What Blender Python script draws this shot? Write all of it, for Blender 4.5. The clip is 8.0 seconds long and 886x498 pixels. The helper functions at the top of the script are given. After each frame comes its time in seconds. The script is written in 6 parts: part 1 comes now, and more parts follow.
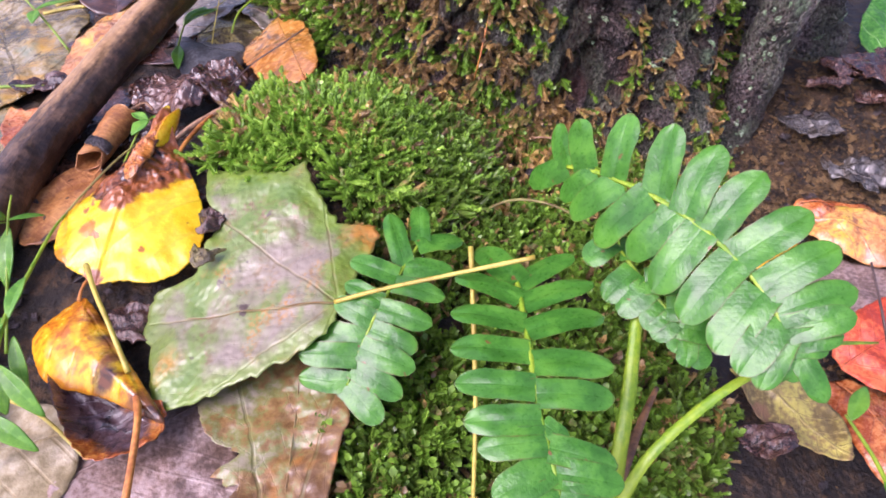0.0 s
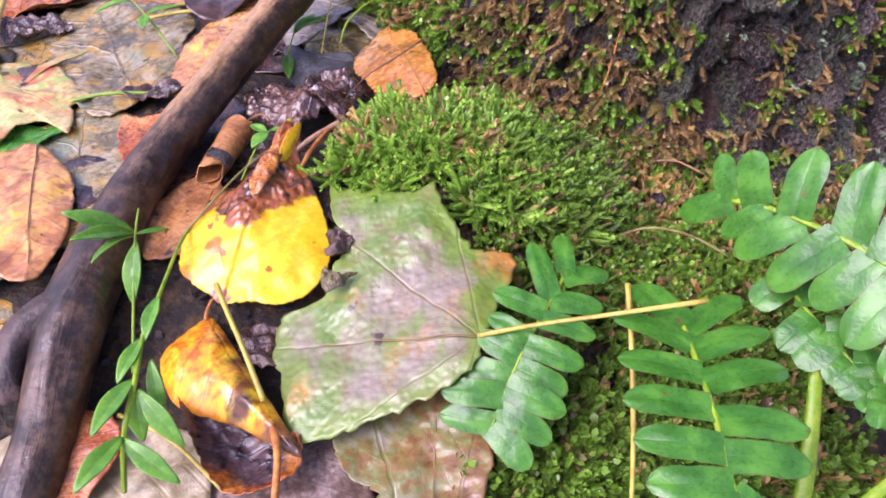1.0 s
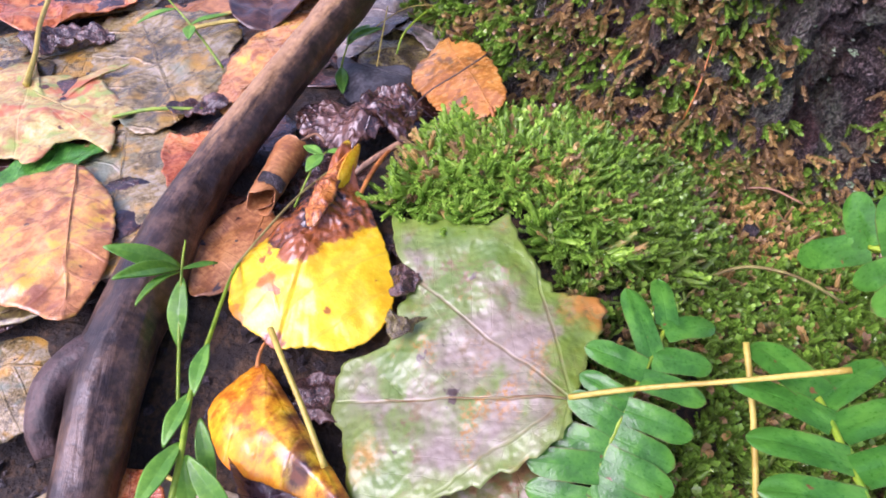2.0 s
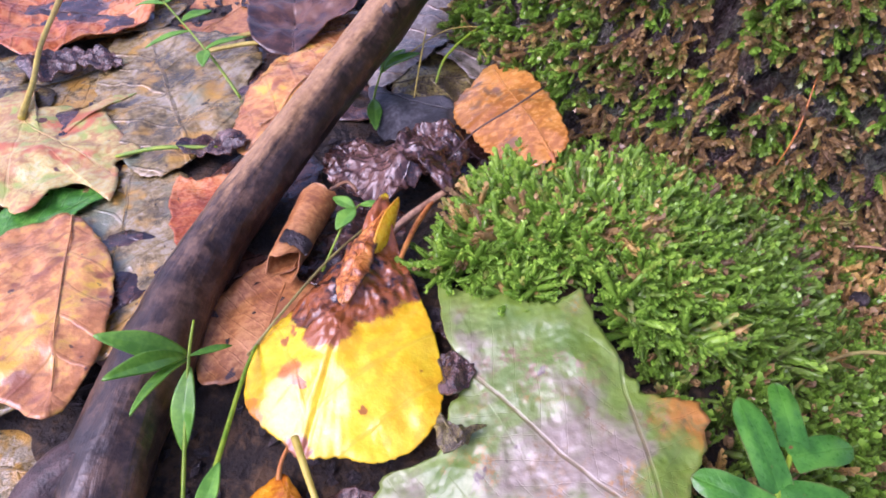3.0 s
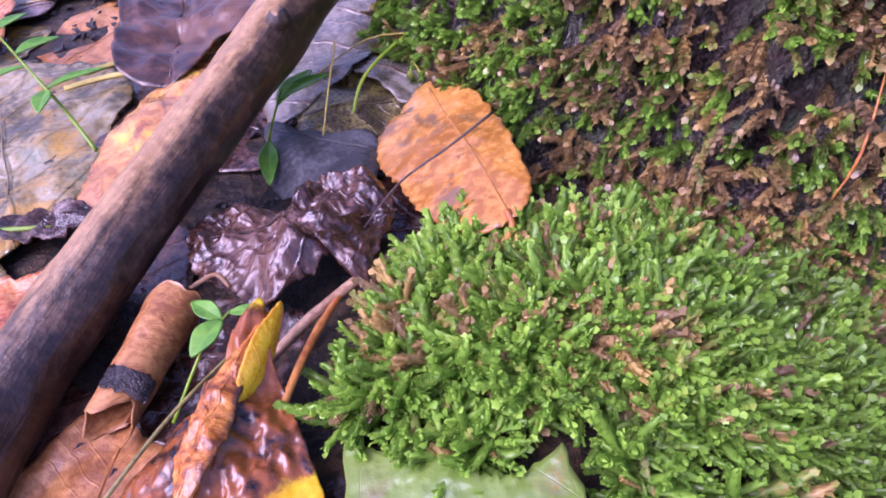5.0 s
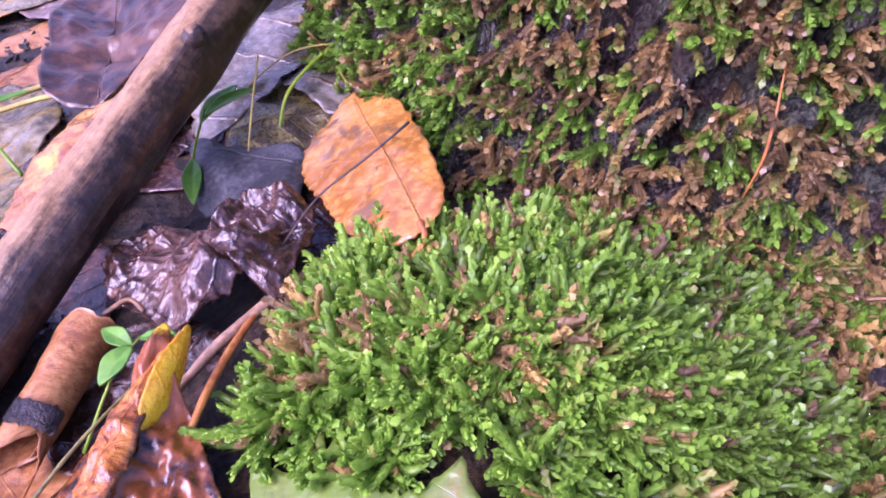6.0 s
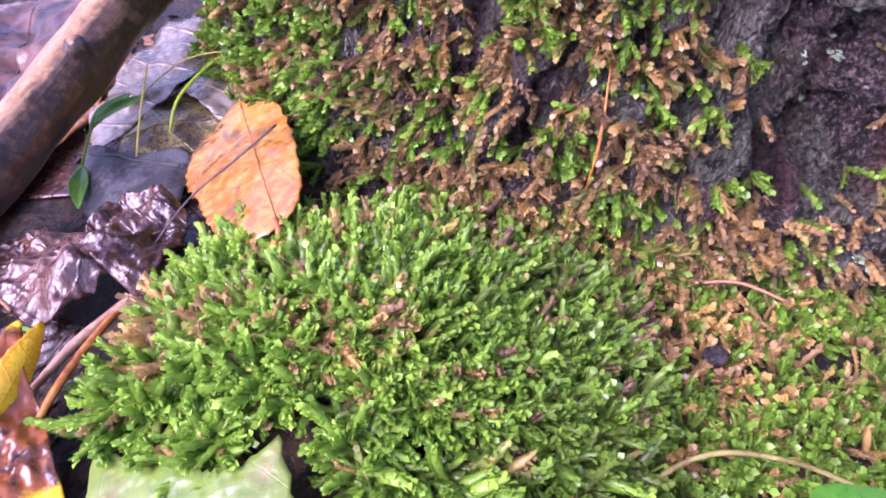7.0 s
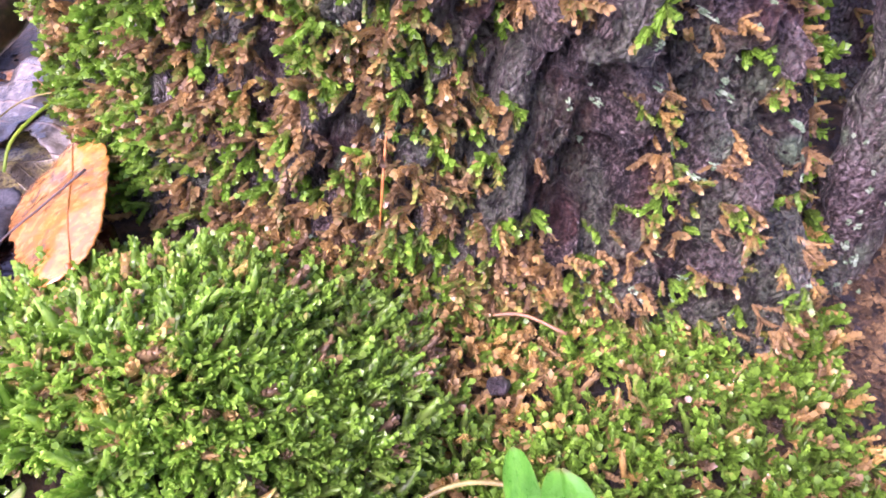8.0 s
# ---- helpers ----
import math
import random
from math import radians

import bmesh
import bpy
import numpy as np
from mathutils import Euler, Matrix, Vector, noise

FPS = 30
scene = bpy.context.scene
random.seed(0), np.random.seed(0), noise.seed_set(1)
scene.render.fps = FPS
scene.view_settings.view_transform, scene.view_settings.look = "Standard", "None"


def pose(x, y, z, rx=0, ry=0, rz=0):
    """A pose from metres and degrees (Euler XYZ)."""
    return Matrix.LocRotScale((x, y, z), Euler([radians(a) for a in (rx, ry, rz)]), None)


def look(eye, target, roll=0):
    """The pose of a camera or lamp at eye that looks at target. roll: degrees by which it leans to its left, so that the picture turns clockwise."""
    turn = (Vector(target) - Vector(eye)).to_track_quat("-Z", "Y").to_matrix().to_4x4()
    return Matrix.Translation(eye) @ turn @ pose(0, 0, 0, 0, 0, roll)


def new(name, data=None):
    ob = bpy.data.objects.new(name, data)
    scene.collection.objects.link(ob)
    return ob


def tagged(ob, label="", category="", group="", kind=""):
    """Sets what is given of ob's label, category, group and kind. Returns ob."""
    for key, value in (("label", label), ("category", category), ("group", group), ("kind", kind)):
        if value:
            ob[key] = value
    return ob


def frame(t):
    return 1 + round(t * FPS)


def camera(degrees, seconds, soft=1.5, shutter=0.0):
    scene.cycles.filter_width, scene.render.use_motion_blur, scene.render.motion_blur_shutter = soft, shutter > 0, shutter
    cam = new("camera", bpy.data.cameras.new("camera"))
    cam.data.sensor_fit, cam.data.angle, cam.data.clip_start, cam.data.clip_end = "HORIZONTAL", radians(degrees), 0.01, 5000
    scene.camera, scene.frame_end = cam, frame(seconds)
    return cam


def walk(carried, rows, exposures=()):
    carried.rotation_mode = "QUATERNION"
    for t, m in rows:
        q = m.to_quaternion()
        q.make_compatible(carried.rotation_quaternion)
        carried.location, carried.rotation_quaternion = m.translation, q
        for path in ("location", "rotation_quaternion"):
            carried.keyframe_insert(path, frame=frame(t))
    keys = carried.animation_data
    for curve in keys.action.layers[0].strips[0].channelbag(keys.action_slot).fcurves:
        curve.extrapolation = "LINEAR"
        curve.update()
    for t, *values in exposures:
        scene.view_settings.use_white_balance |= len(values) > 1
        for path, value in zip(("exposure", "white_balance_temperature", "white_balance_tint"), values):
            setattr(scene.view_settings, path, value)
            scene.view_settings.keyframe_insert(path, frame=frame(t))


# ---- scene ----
cam = camera(66.5, 8.0, soft=1.8)
METRES, EYE, TILT, LEAN, TURN = 0.3, 0.178, -45.0, 0.0, 0.0
ROWS = [
    (0.0, 0.0, 0.0, 0.0, 0.0, -0.0, 0.0),
    (0.5, -0.0615, 0.0141, 0.012, 1.36, -0.01, -1.27),
    (1.0, -0.122, 0.0386, 0.03, 2.94, 0.04, -2.09),
    (1.5, -0.153, 0.0766, 0.0459, 4.17, 0.12, -2.5),
    (3.0, -0.2373, 0.242, 0.1407, 6.55, 0.28, -3.27),
    (3.5, -0.2455, 0.3295, 0.1851, 6.83, 0.34, -3.02),
    (4.0, -0.2385, 0.404, 0.2126, 6.65, 0.5, -2.41),
    (5.5, -0.184, 0.495, 0.2285, 5.19, 0.29, 2.88),
    (6.0, -0.1513, 0.4911, 0.2342, 4.65, 0.3, 3.83),
    (6.5, -0.1029, 0.4856, 0.2248, 4.2, 0.44, 4.71),
    (7.0, -0.0423, 0.4703, 0.2177, 3.6, 0.52, 5.22),
    (7.5, 0.0432, 0.4528, 0.2248, 2.43, 0.84, 5.6),
    (8.0, 0.1131, 0.451, 0.2281, 1.17, 0.96, 6.36),
]
EXPOSURES = [(0.0, 1.26, 5900, 40), (1.5, 1.26, 5750, 43), (3.0, 1.04, 5550, 47), (5.5, 1.28, 5300, 65), (6.5, 1.56, 5400, 67), (7.0, 1.78, 5500, 61), (8.0, 2.18, 5800, 57)]
walk(cam, [(t, pose(0, 0, EYE, TILT, LEAN, TURN) @ pose(METRES * x, METRES * y, METRES * z, 90 + pitch, roll, yaw)) for t, x, y, z, yaw, pitch, roll in ROWS], EXPOSURES)

# ---- light: an overcast sky, a little stronger from the open side of the wood ----
SUN_FROM = Vector((-0.52, -0.34, 0.78)).normalized()
world = bpy.data.worlds.new("overcast_sky")
scene.world = world
world.use_nodes = True
sky = world.node_tree.nodes.new("ShaderNodeTexSky")
sky.sky_type, sky.sun_disc = "NISHITA", False
sky.sun_elevation = math.asin(SUN_FROM.z)
sky.sun_rotation = math.atan2(SUN_FROM.x, SUN_FROM.y)
sky.air_density, sky.dust_density, sky.ozone_density = 1.0, 4.0, 0.6
back = world.node_tree.nodes["Background"]
world.node_tree.links.new(sky.outputs[0], back.inputs[0])
back.inputs[1].default_value = 0.115
sun = new("sun", bpy.data.lights.new("sun", "SUN"))
sun.data.energy, sun.data.angle, sun.data.color = 1.5, radians(45), (1.0, 0.99, 0.97)
sun.matrix_world = look(SUN_FROM * 3, (0, 0, 0))

# ---- materials ----


class Mat:
    """A node material and short ways to add nodes to it."""

    def __init__(self, name):
        self.mat = bpy.data.materials.new(name)
        self.mat.use_nodes = True
        self.nt = self.mat.node_tree
        self.bsdf = self.nt.nodes["Principled BSDF"]
        self.out = self.nt.nodes["Material Output"]

    def put(self, socket, value):
        if isinstance(value, bpy.types.NodeSocket):
            self.nt.links.new(value, socket)
        elif isinstance(value, tuple) and len(value) == 3 and socket.type == "RGBA":
            socket.default_value = (*value, 1)
        else:
            socket.default_value = value

    def node(self, kind, ins=()):
        nd = self.nt.nodes.new("ShaderNode" + kind)
        for k, v in dict(ins).items():
            self.put(nd.inputs[k], v)
        return nd

    def set(self, **values):
        for k, v in values.items():
            self.put(self.bsdf.inputs[k.replace("_", " ")], v)
            if k == "Normal":
                self.put(self.bsdf.inputs["Coat Normal"], v)

    def m(self, op, a, b=0.0, clamp=False):
        nd = self.nt.nodes.new("ShaderNodeMath")
        nd.operation, nd.use_clamp = op, clamp
        self.put(nd.inputs[0], a)
        self.put(nd.inputs[1], b)
        return nd.outputs[0]

    def step(self, v, a, b):
        nd = self.nt.nodes.new("ShaderNodeMapRange")
        nd.interpolation_type = "SMOOTHSTEP"
        self.put(nd.inputs[0], v)
        self.put(nd.inputs[1], a)
        self.put(nd.inputs[2], b)
        return nd.outputs[0]

    def span(self, v, lo, hi):
        nd = self.nt.nodes.new("ShaderNodeMapRange")
        self.put(nd.inputs[0], v)
        nd.inputs[3].default_value, nd.inputs[4].default_value = lo, hi
        return nd.outputs[0]

    def mix(self, fac, a, b):
        nd = self.nt.nodes.new("ShaderNodeMix")
        nd.data_type = "RGBA"
        self.put(nd.inputs[0], fac)
        self.put(nd.inputs[6], a)
        self.put(nd.inputs[7], b)
        return nd.outputs[2]

    def ramp(self, fac, stops):
        nd = self.nt.nodes.new("ShaderNodeValToRGB")
        while len(nd.color_ramp.elements) < len(stops):
            nd.color_ramp.elements.new(0.5)
        for e, (p, c) in zip(nd.color_ramp.elements, stops):
            e.position, e.color = p, (*c, 1)
        self.put(nd.inputs[0], fac)
        return nd.outputs[0]

    def noise(self, vec, scale, detail=4.0, rough=0.55, warp=0.0):
        nd = self.node("TexNoise", {"Vector": vec, "Scale": scale, "Detail": detail, "Roughness": rough, "Distortion": warp})
        return nd.outputs[0]

    def cells(self, vec, scale, feature="DISTANCE_TO_EDGE", rand=1.0):
        nd = self.nt.nodes.new("ShaderNodeTexVoronoi")
        nd.feature = feature
        self.put(nd.inputs["Vector"], vec)
        nd.inputs["Scale"].default_value = scale
        nd.inputs["Randomness"].default_value = rand
        return nd.outputs[0]

    def bump(self, height, strength, distance, under=None):
        nd = self.node("Bump", {"Height": height, "Strength": strength, "Distance": distance})
        if under is not None:
            self.put(nd.inputs["Normal"], under)
        return nd.outputs[0]

    def place(self, which="Object"):
        return self.node("TexCoord").outputs[which]

    def scaled(self, vec, s):
        nd = self.node("Mapping", {"Vector": vec, "Scale": s})
        return nd.outputs[0]

    def thin(self, colour, share, normal=None):
        """Lets a share of the light through, as a leaf does."""
        tr = self.node("BsdfTranslucent", {"Color": colour})
        if normal is not None:
            self.put(tr.inputs["Normal"], normal)
        mx = self.node("MixShader", {0: share})
        self.nt.links.new(self.bsdf.outputs[0], mx.inputs[1])
        self.nt.links.new(tr.outputs[0], mx.inputs[2])
        self.nt.links.new(mx.outputs[0], self.out.inputs[0])


def leaf_mat(name, stops, spots=None, burn=None, veins="pinnate", count=9, vein_col=None, vein_show=0.5, rough=0.36, coat=0.35,
             grain=3.0, speckle=0.45, crinkle=0.4, thin=0.12, lean=0.8, angles=(-75, -38, 0, 38, 75), edge=0.02, rim_col=None, net_show=0.03, blotch=16.0, vein_up=-0.5, quilt=0.0, coat_rough=0.16, rim_from=0.80):
    """A wet leaf. The UV map runs along the midrib: u across, v from the base (0) to the tip (1)."""
    g = Mat(name)
    uv = g.place("UV")
    rnd = g.m("MULTIPLY", g.node("ObjectInfo").outputs["Random"], 37.0)
    vec = g.node("VectorMath", {0: uv, 1: g.node("CombineXYZ", {0: rnd, 1: rnd, 2: rnd}).outputs[0]}).outputs[0]
    xyz = g.node("SeparateXYZ", {0: uv}).outputs
    warp = g.m("MULTIPLY", g.m("SUBTRACT", g.noise(vec, 5.0, 2.0), 0.5), 0.05)
    u, v = g.m("ADD", xyz[0], warp), g.m("ADD", xyz[1], warp)
    a = g.m("ABSOLUTE", u)
    if veins == "palmate":
        near = None
        for ang in angles:
            dx, dy = math.sin(radians(ang)), math.cos(radians(ang))
            side = g.m("ABSOLUTE", g.m("SUBTRACT", g.m("MULTIPLY", u, dy), g.m("MULTIPLY", v, dx)))
            along = g.m("ADD", g.m("MULTIPLY", u, dx), g.m("MULTIPLY", v, dy))
            d = g.m("ADD", side, g.m("MULTIPLY", g.m("LESS_THAN", along, 0.0), 9.0))
            # side veins branch off each main vein
            w = g.m("SUBTRACT", along, g.m("MULTIPLY", side, 1.1))
            lat = g.m("ABSOLUTE", g.m("SUBTRACT", g.m("FRACT", g.m("MULTIPLY", w, 7.0)), 0.5))
            lat = g.m("ADD", g.m("MULTIPLY", lat, 0.11), g.m("MULTIPLY", g.m("GREATER_THAN", side, 0.22), 9.0))
            lat = g.m("ADD", lat, 0.008)
            d = g.m("MINIMUM", d, lat)
            near = d if near is None else g.m("MINIMUM", near, d)
        vein = g.step(near, 0.011, 0.003)
    else:
        w = g.m("MULTIPLY", g.m("SUBTRACT", v, g.m("MULTIPLY", a, lean)), float(count))
        lat = g.m("ABSOLUTE", g.m("SUBTRACT", g.m("FRACT", w), 0.5))
        vein = g.m("MAXIMUM", g.step(a, 0.012, 0.003), g.m("MULTIPLY", g.step(lat, 0.07, 0.02), 0.8))
    net = g.step(g.cells(vec, 26.0), 0.0, 0.09)
    big = g.noise(vec, grain, 5.0, 0.62, 0.6)
    fine = g.noise(vec, grain * 9.0, 4.0, 0.6)
    mixed = g.m("ADD", g.m("MULTIPLY", big, 1 - speckle), g.m("MULTIPLY", fine, speckle))
    col = g.ramp(g.step(mixed, 0.40, 0.61), stops)
    if vein_col:
        col = g.mix(g.m("MULTIPLY", vein, vein_show), col, vein_col)
    for colour, scale, lo, hi, *fleck in (spots or ()):
        share = g.step(g.noise(vec, scale, 3.0, 0.6, 0.3), lo, hi)
        if fleck:
            share = g.m("MULTIPLY", share, g.step(g.noise(vec, fleck[0], 4.0, 0.65), 0.46, 0.58))
        col = g.mix(share, col, colour)
    rough_v = g.span(fine, rough - 0.1, rough + 0.14)
    if rim_col:
        near_rim = g.node("Attribute")
        near_rim.attribute_name = "rim"
        edge_v = g.m("ADD", near_rim.outputs[2], g.m("MULTIPLY", g.m("SUBTRACT", g.noise(vec, 3.5, 4.0, 0.6), 0.5), 0.9))
        col = g.mix(g.m("MULTIPLY", g.step(edge_v, rim_from, rim_from + 0.28), 0.8), col, rim_col)
    if burn:
        for bu, bv, br, soft, colour in burn:
            d = g.m("SQRT", g.m("ADD", g.m("POWER", g.m("SUBTRACT", xyz[0], bu), 2.0), g.m("POWER", g.m("SUBTRACT", xyz[1], bv), 2.0)))
            d = g.m("ADD", d, g.m("MULTIPLY", g.m("SUBTRACT", g.noise(vec, 9.0, 5.0, 0.7), 0.5), soft))
            two = g.ramp(g.noise(vec, blotch, 5.0, 0.65, 0.6), ((0.38, colour[0]), (0.51, colour[1])))
            col = g.mix(g.step(d, br + edge, br - edge), col, two)
    h = g.m("ADD", g.m("MULTIPLY", vein, vein_up), g.m("MULTIPLY", net, net_show))
    h = g.m("ADD", h, g.m("MULTIPLY", g.noise(vec, grain * 4.0, 5.0, 0.6), 1.3))
    if quilt:
        h = g.m("ADD", h, g.m("MULTIPLY", g.step(g.cells(vec, 24.0, "SMOOTH_F1"), 0.75, 0.0), quilt))
    nor = g.bump(h, crinkle, 0.0016)
    g.set(Base_Color=col, Roughness=rough_v, Normal=nor, Coat_Weight=coat, Coat_Roughness=coat_rough, Specular_IOR_Level=0.5)
    if thin:
        g.thin(col, thin, nor)
    return g.mat


def plain_mat(name, stops, scale=60.0, rough=0.45, bump=0.4, dist=0.0008, stretch=(1, 1, 1), coat=0.0, thin=0.0, spec=0.5):
    """Noise-coloured surface for stems, twigs and other small things."""
    g = Mat(name)
    vec = g.scaled(g.place(), stretch)
    big, fine = g.noise(vec, scale, 4.0), g.noise(vec, scale * 6, 4.0, 0.65)
    col = g.ramp(g.step(g.m("ADD", g.m("MULTIPLY", big, 0.65), g.m("MULTIPLY", fine, 0.35)), 0.39, 0.61), stops)
    g.set(Base_Color=col, Roughness=g.span(fine, rough - 0.1, rough + 0.15), Normal=g.bump(g.m("ADD", big, fine), bump, dist), Coat_Weight=coat, Coat_Roughness=0.15, Specular_IOR_Level=spec)
    if thin:
        g.thin(col, thin)
    return g.mat


def soil_mat():
    g = Mat("wet_dark_soil")
    p = g.place()
    a, b, c = g.noise(p, 90.0, 6.0, 0.65), g.noise(p, 520.0, 5.0, 0.7), g.cells(p, 330.0, "F1")
    col = g.ramp(g.step(g.m("ADD", g.m("MULTIPLY", a, 0.6), g.m("MULTIPLY", b, 0.4)), 0.4, 0.6),
                 ((0.0, (0.008, 0.005, 0.003)), (0.5, (0.023, 0.014, 0.007)), (1.0, (0.085, 0.048, 0.019))))
    h = g.m("ADD", g.m("ADD", a, g.m("MULTIPLY", b, 0.7)), g.m("MULTIPLY", c, 0.4))
    g.set(Base_Color=col, Roughness=g.span(b, 0.3, 0.75), Normal=g.bump(h, 0.9, 0.003), Specular_IOR_Level=0.5)
    return g.mat


def bark_mat(name, tones, film=0.62):
    g = Mat(name)
    p = g.place()
    tall = g.scaled(p, (1.0, 1.0, 0.35))
    a, b, c = g.noise(tall, 75.0, 7.0, 0.68, 0.6), g.noise(p, 480.0, 6.0, 0.72), g.noise(p, 30.0, 3.0)
    grit = g.cells(p, 900.0, "F1")
    col = g.ramp(g.step(g.m("ADD", g.m("MULTIPLY", a, 0.55), g.m("MULTIPLY", b, 0.45)), 0.41, 0.60),
                 tones)
    speck = g.noise(p, 1100.0, 4.0, 0.6)
    col = g.mix(g.m("MULTIPLY", g.step(b, 0.52, 0.60), 0.25), col, (0.26, 0.21, 0.19))
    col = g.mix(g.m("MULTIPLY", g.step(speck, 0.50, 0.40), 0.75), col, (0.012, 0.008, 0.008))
    # pale flecks put the bark's wet glints into its colour
    col = g.mix(g.m("MULTIPLY", g.step(speck, 0.58, 0.64), 0.6), col, (0.42, 0.39, 0.35))
    # rust-red inner bark where plates have come away
    col = g.mix(g.m("MULTIPLY", g.step(g.noise(tall, 34.0, 3.0, 0.5, 0.4), 0.50, 0.60), 0.8), col, g.ramp(b, ((0.35, (0.06, 0.022, 0.018)), (0.65, (0.24, 0.115, 0.10)))))
    # one large scar of bare red inner bark under an overhanging plate
    scar = g.node("VectorMath", {0: p, 1: (0.063, 0.279, 0.022)})
    scar.operation = "SUBTRACT"
    scar = g.node("VectorMath", {0: g.scaled(scar.outputs[0], (1.0, 0.3, 0.42))})
    scar.operation = "LENGTH"
    edge = g.m("ADD", scar.outputs[1], g.m("MULTIPLY", g.m("SUBTRACT", g.noise(p, 160.0, 4.0, 0.6), 0.5), 0.012))
    col = g.mix(g.m("MULTIPLY", g.step(edge, 0.0105, 0.0075), 0.85), col, g.ramp(b, ((0.35, (0.05, 0.018, 0.014)), (0.65, (0.19, 0.080, 0.062)))))
    # a thin grey-green algal film
    col = g.mix(g.m("MULTIPLY", g.m("MULTIPLY", g.step(c, 0.43, 0.56), g.step(b, 0.36, 0.56)), film), col, (0.23, 0.28, 0.17))
    # pale crusts of lichen
    spot = g.m("MULTIPLY", g.step(g.cells(p, 62.0, "F1"), 0.30, 0.16), g.step(g.noise(p, 17.0, 2.0), 0.50, 0.60))
    spot = g.m("MULTIPLY", spot, g.step(b, 0.36, 0.5))
    col = g.mix(g.m("MULTIPLY", spot, 0.85), col, (0.24, 0.36, 0.20))
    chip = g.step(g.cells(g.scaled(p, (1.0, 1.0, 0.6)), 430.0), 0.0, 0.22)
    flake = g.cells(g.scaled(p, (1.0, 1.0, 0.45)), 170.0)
    h = g.m("ADD", g.m("ADD", g.m("ADD", g.m("MULTIPLY", a, 1.4), g.m("MULTIPLY", chip, 0.9)), g.m("ADD", g.m("MULTIPLY", b, 2.4), g.m("MULTIPLY", speck, 1.8))), g.m("ADD", g.m("MULTIPLY", grit, 0.35), g.m("MULTIPLY", g.step(flake, 0.0, 0.16), 0.8)))
    # near black along chip edges and flake seams, the low lines of the bump
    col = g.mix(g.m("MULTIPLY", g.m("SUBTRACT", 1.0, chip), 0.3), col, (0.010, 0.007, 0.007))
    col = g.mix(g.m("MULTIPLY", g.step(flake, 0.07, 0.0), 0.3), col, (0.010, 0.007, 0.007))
    g.set(Base_Color=col, Roughness=g.span(b, 0.2, 0.6), Normal=g.bump(h, 1.0, 0.0060), Specular_IOR_Level=0.6, Coat_Weight=0.6, Coat_Roughness=0.10)
    return g.mat


def branch_mat():
    g = Mat("wet_worn_branch")
    uv = g.place("UV")
    p = g.place()
    patch, fine = g.noise(p, 70.0, 4.0, 0.6, 0.5), g.noise(g.scaled(uv, (26.0, 60.0, 1.0)), 1.0, 5.0, 0.7)
    streak = g.noise(g.scaled(uv, (16.0, 10.0, 1.0)), 1.4, 4.0, 0.6, 0.5)
    pits = g.noise(p, 420.0, 4.0, 0.65)
    xyz = g.node("SeparateXYZ", {0: uv}).outputs
    # the crown of the branch is rubbed to bare wood towards its far end
    crown = g.step(g.m("ABSOLUTE", g.m("SUBTRACT", xyz[0], 0.31)), 0.21, 0.02)
    far = g.step(xyz[1], 0.30, 0.62)
    worn = g.step(g.m("ADD", g.m("MULTIPLY", g.m("MULTIPLY", crown, far), 0.60), g.m("ADD", g.m("MULTIPLY", streak, 0.55), g.m("MULTIPLY", fine, 0.45))), 0.56, 0.96)
    dark = g.ramp(g.step(g.m("ADD", g.m("MULTIPLY", patch, 0.6), g.m("MULTIPLY", pits, 0.4)), 0.36, 0.66),
                  ((0.0, (0.013, 0.008, 0.006)), (0.5, (0.047, 0.028, 0.018)), (1.0, (0.125, 0.075, 0.044))))
    wood = g.ramp(g.m("ADD", g.m("MULTIPLY", fine, 0.5), g.m("MULTIPLY", pits, 0.5)), ((0.32, (0.20, 0.098, 0.040)), (0.68, (0.56, 0.35, 0.155))))
    col = g.mix(g.m("MULTIPLY", worn, 0.9), dark, wood)
    h = g.m("ADD", g.m("MULTIPLY", streak, 0.7), g.m("ADD", g.m("MULTIPLY", patch, 0.8), g.m("MULTIPLY", pits, 0.35)))
    g.set(Base_Color=col, Roughness=g.span(pits, 0.26, 0.5), Normal=g.bump(h, 0.45, 0.0015), Coat_Weight=0.25, Coat_Roughness=0.3, Specular_IOR_Level=0.5)
    return g.mat


def moss_mat(name, tips, dead):
    """Moss shoots: the colour attribute holds (share of dead shoots, place along the shoot, chance)."""
    g = Mat(name)
    at = g.node("Attribute")
    at.attribute_name = "shoot"
    sep = g.node("SeparateColor", {0: at.outputs[0]}).outputs
    p = g.place()
    dapple = g.noise(p, 420.0, 3.0, 0.6)
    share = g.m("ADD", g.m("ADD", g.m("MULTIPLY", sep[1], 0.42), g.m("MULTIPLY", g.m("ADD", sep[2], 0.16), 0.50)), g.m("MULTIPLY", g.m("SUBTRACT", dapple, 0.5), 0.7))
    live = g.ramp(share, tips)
    gone = g.ramp(g.m("ADD", sep[2], g.m("SUBTRACT", dapple, 0.5)), dead)
    col = g.mix(g.step(g.m("ADD", sep[0], g.m("MULTIPLY", g.m("SUBTRACT", dapple, 0.5), 0.5)), 0.40, 0.62), live, gone)
    g.set(Base_Color=col, Roughness=0.45, Specular_IOR_Level=0.4, Coat_Weight=0.45, Coat_Roughness=0.08)
    g.thin(col, 0.34)
    return g.mat


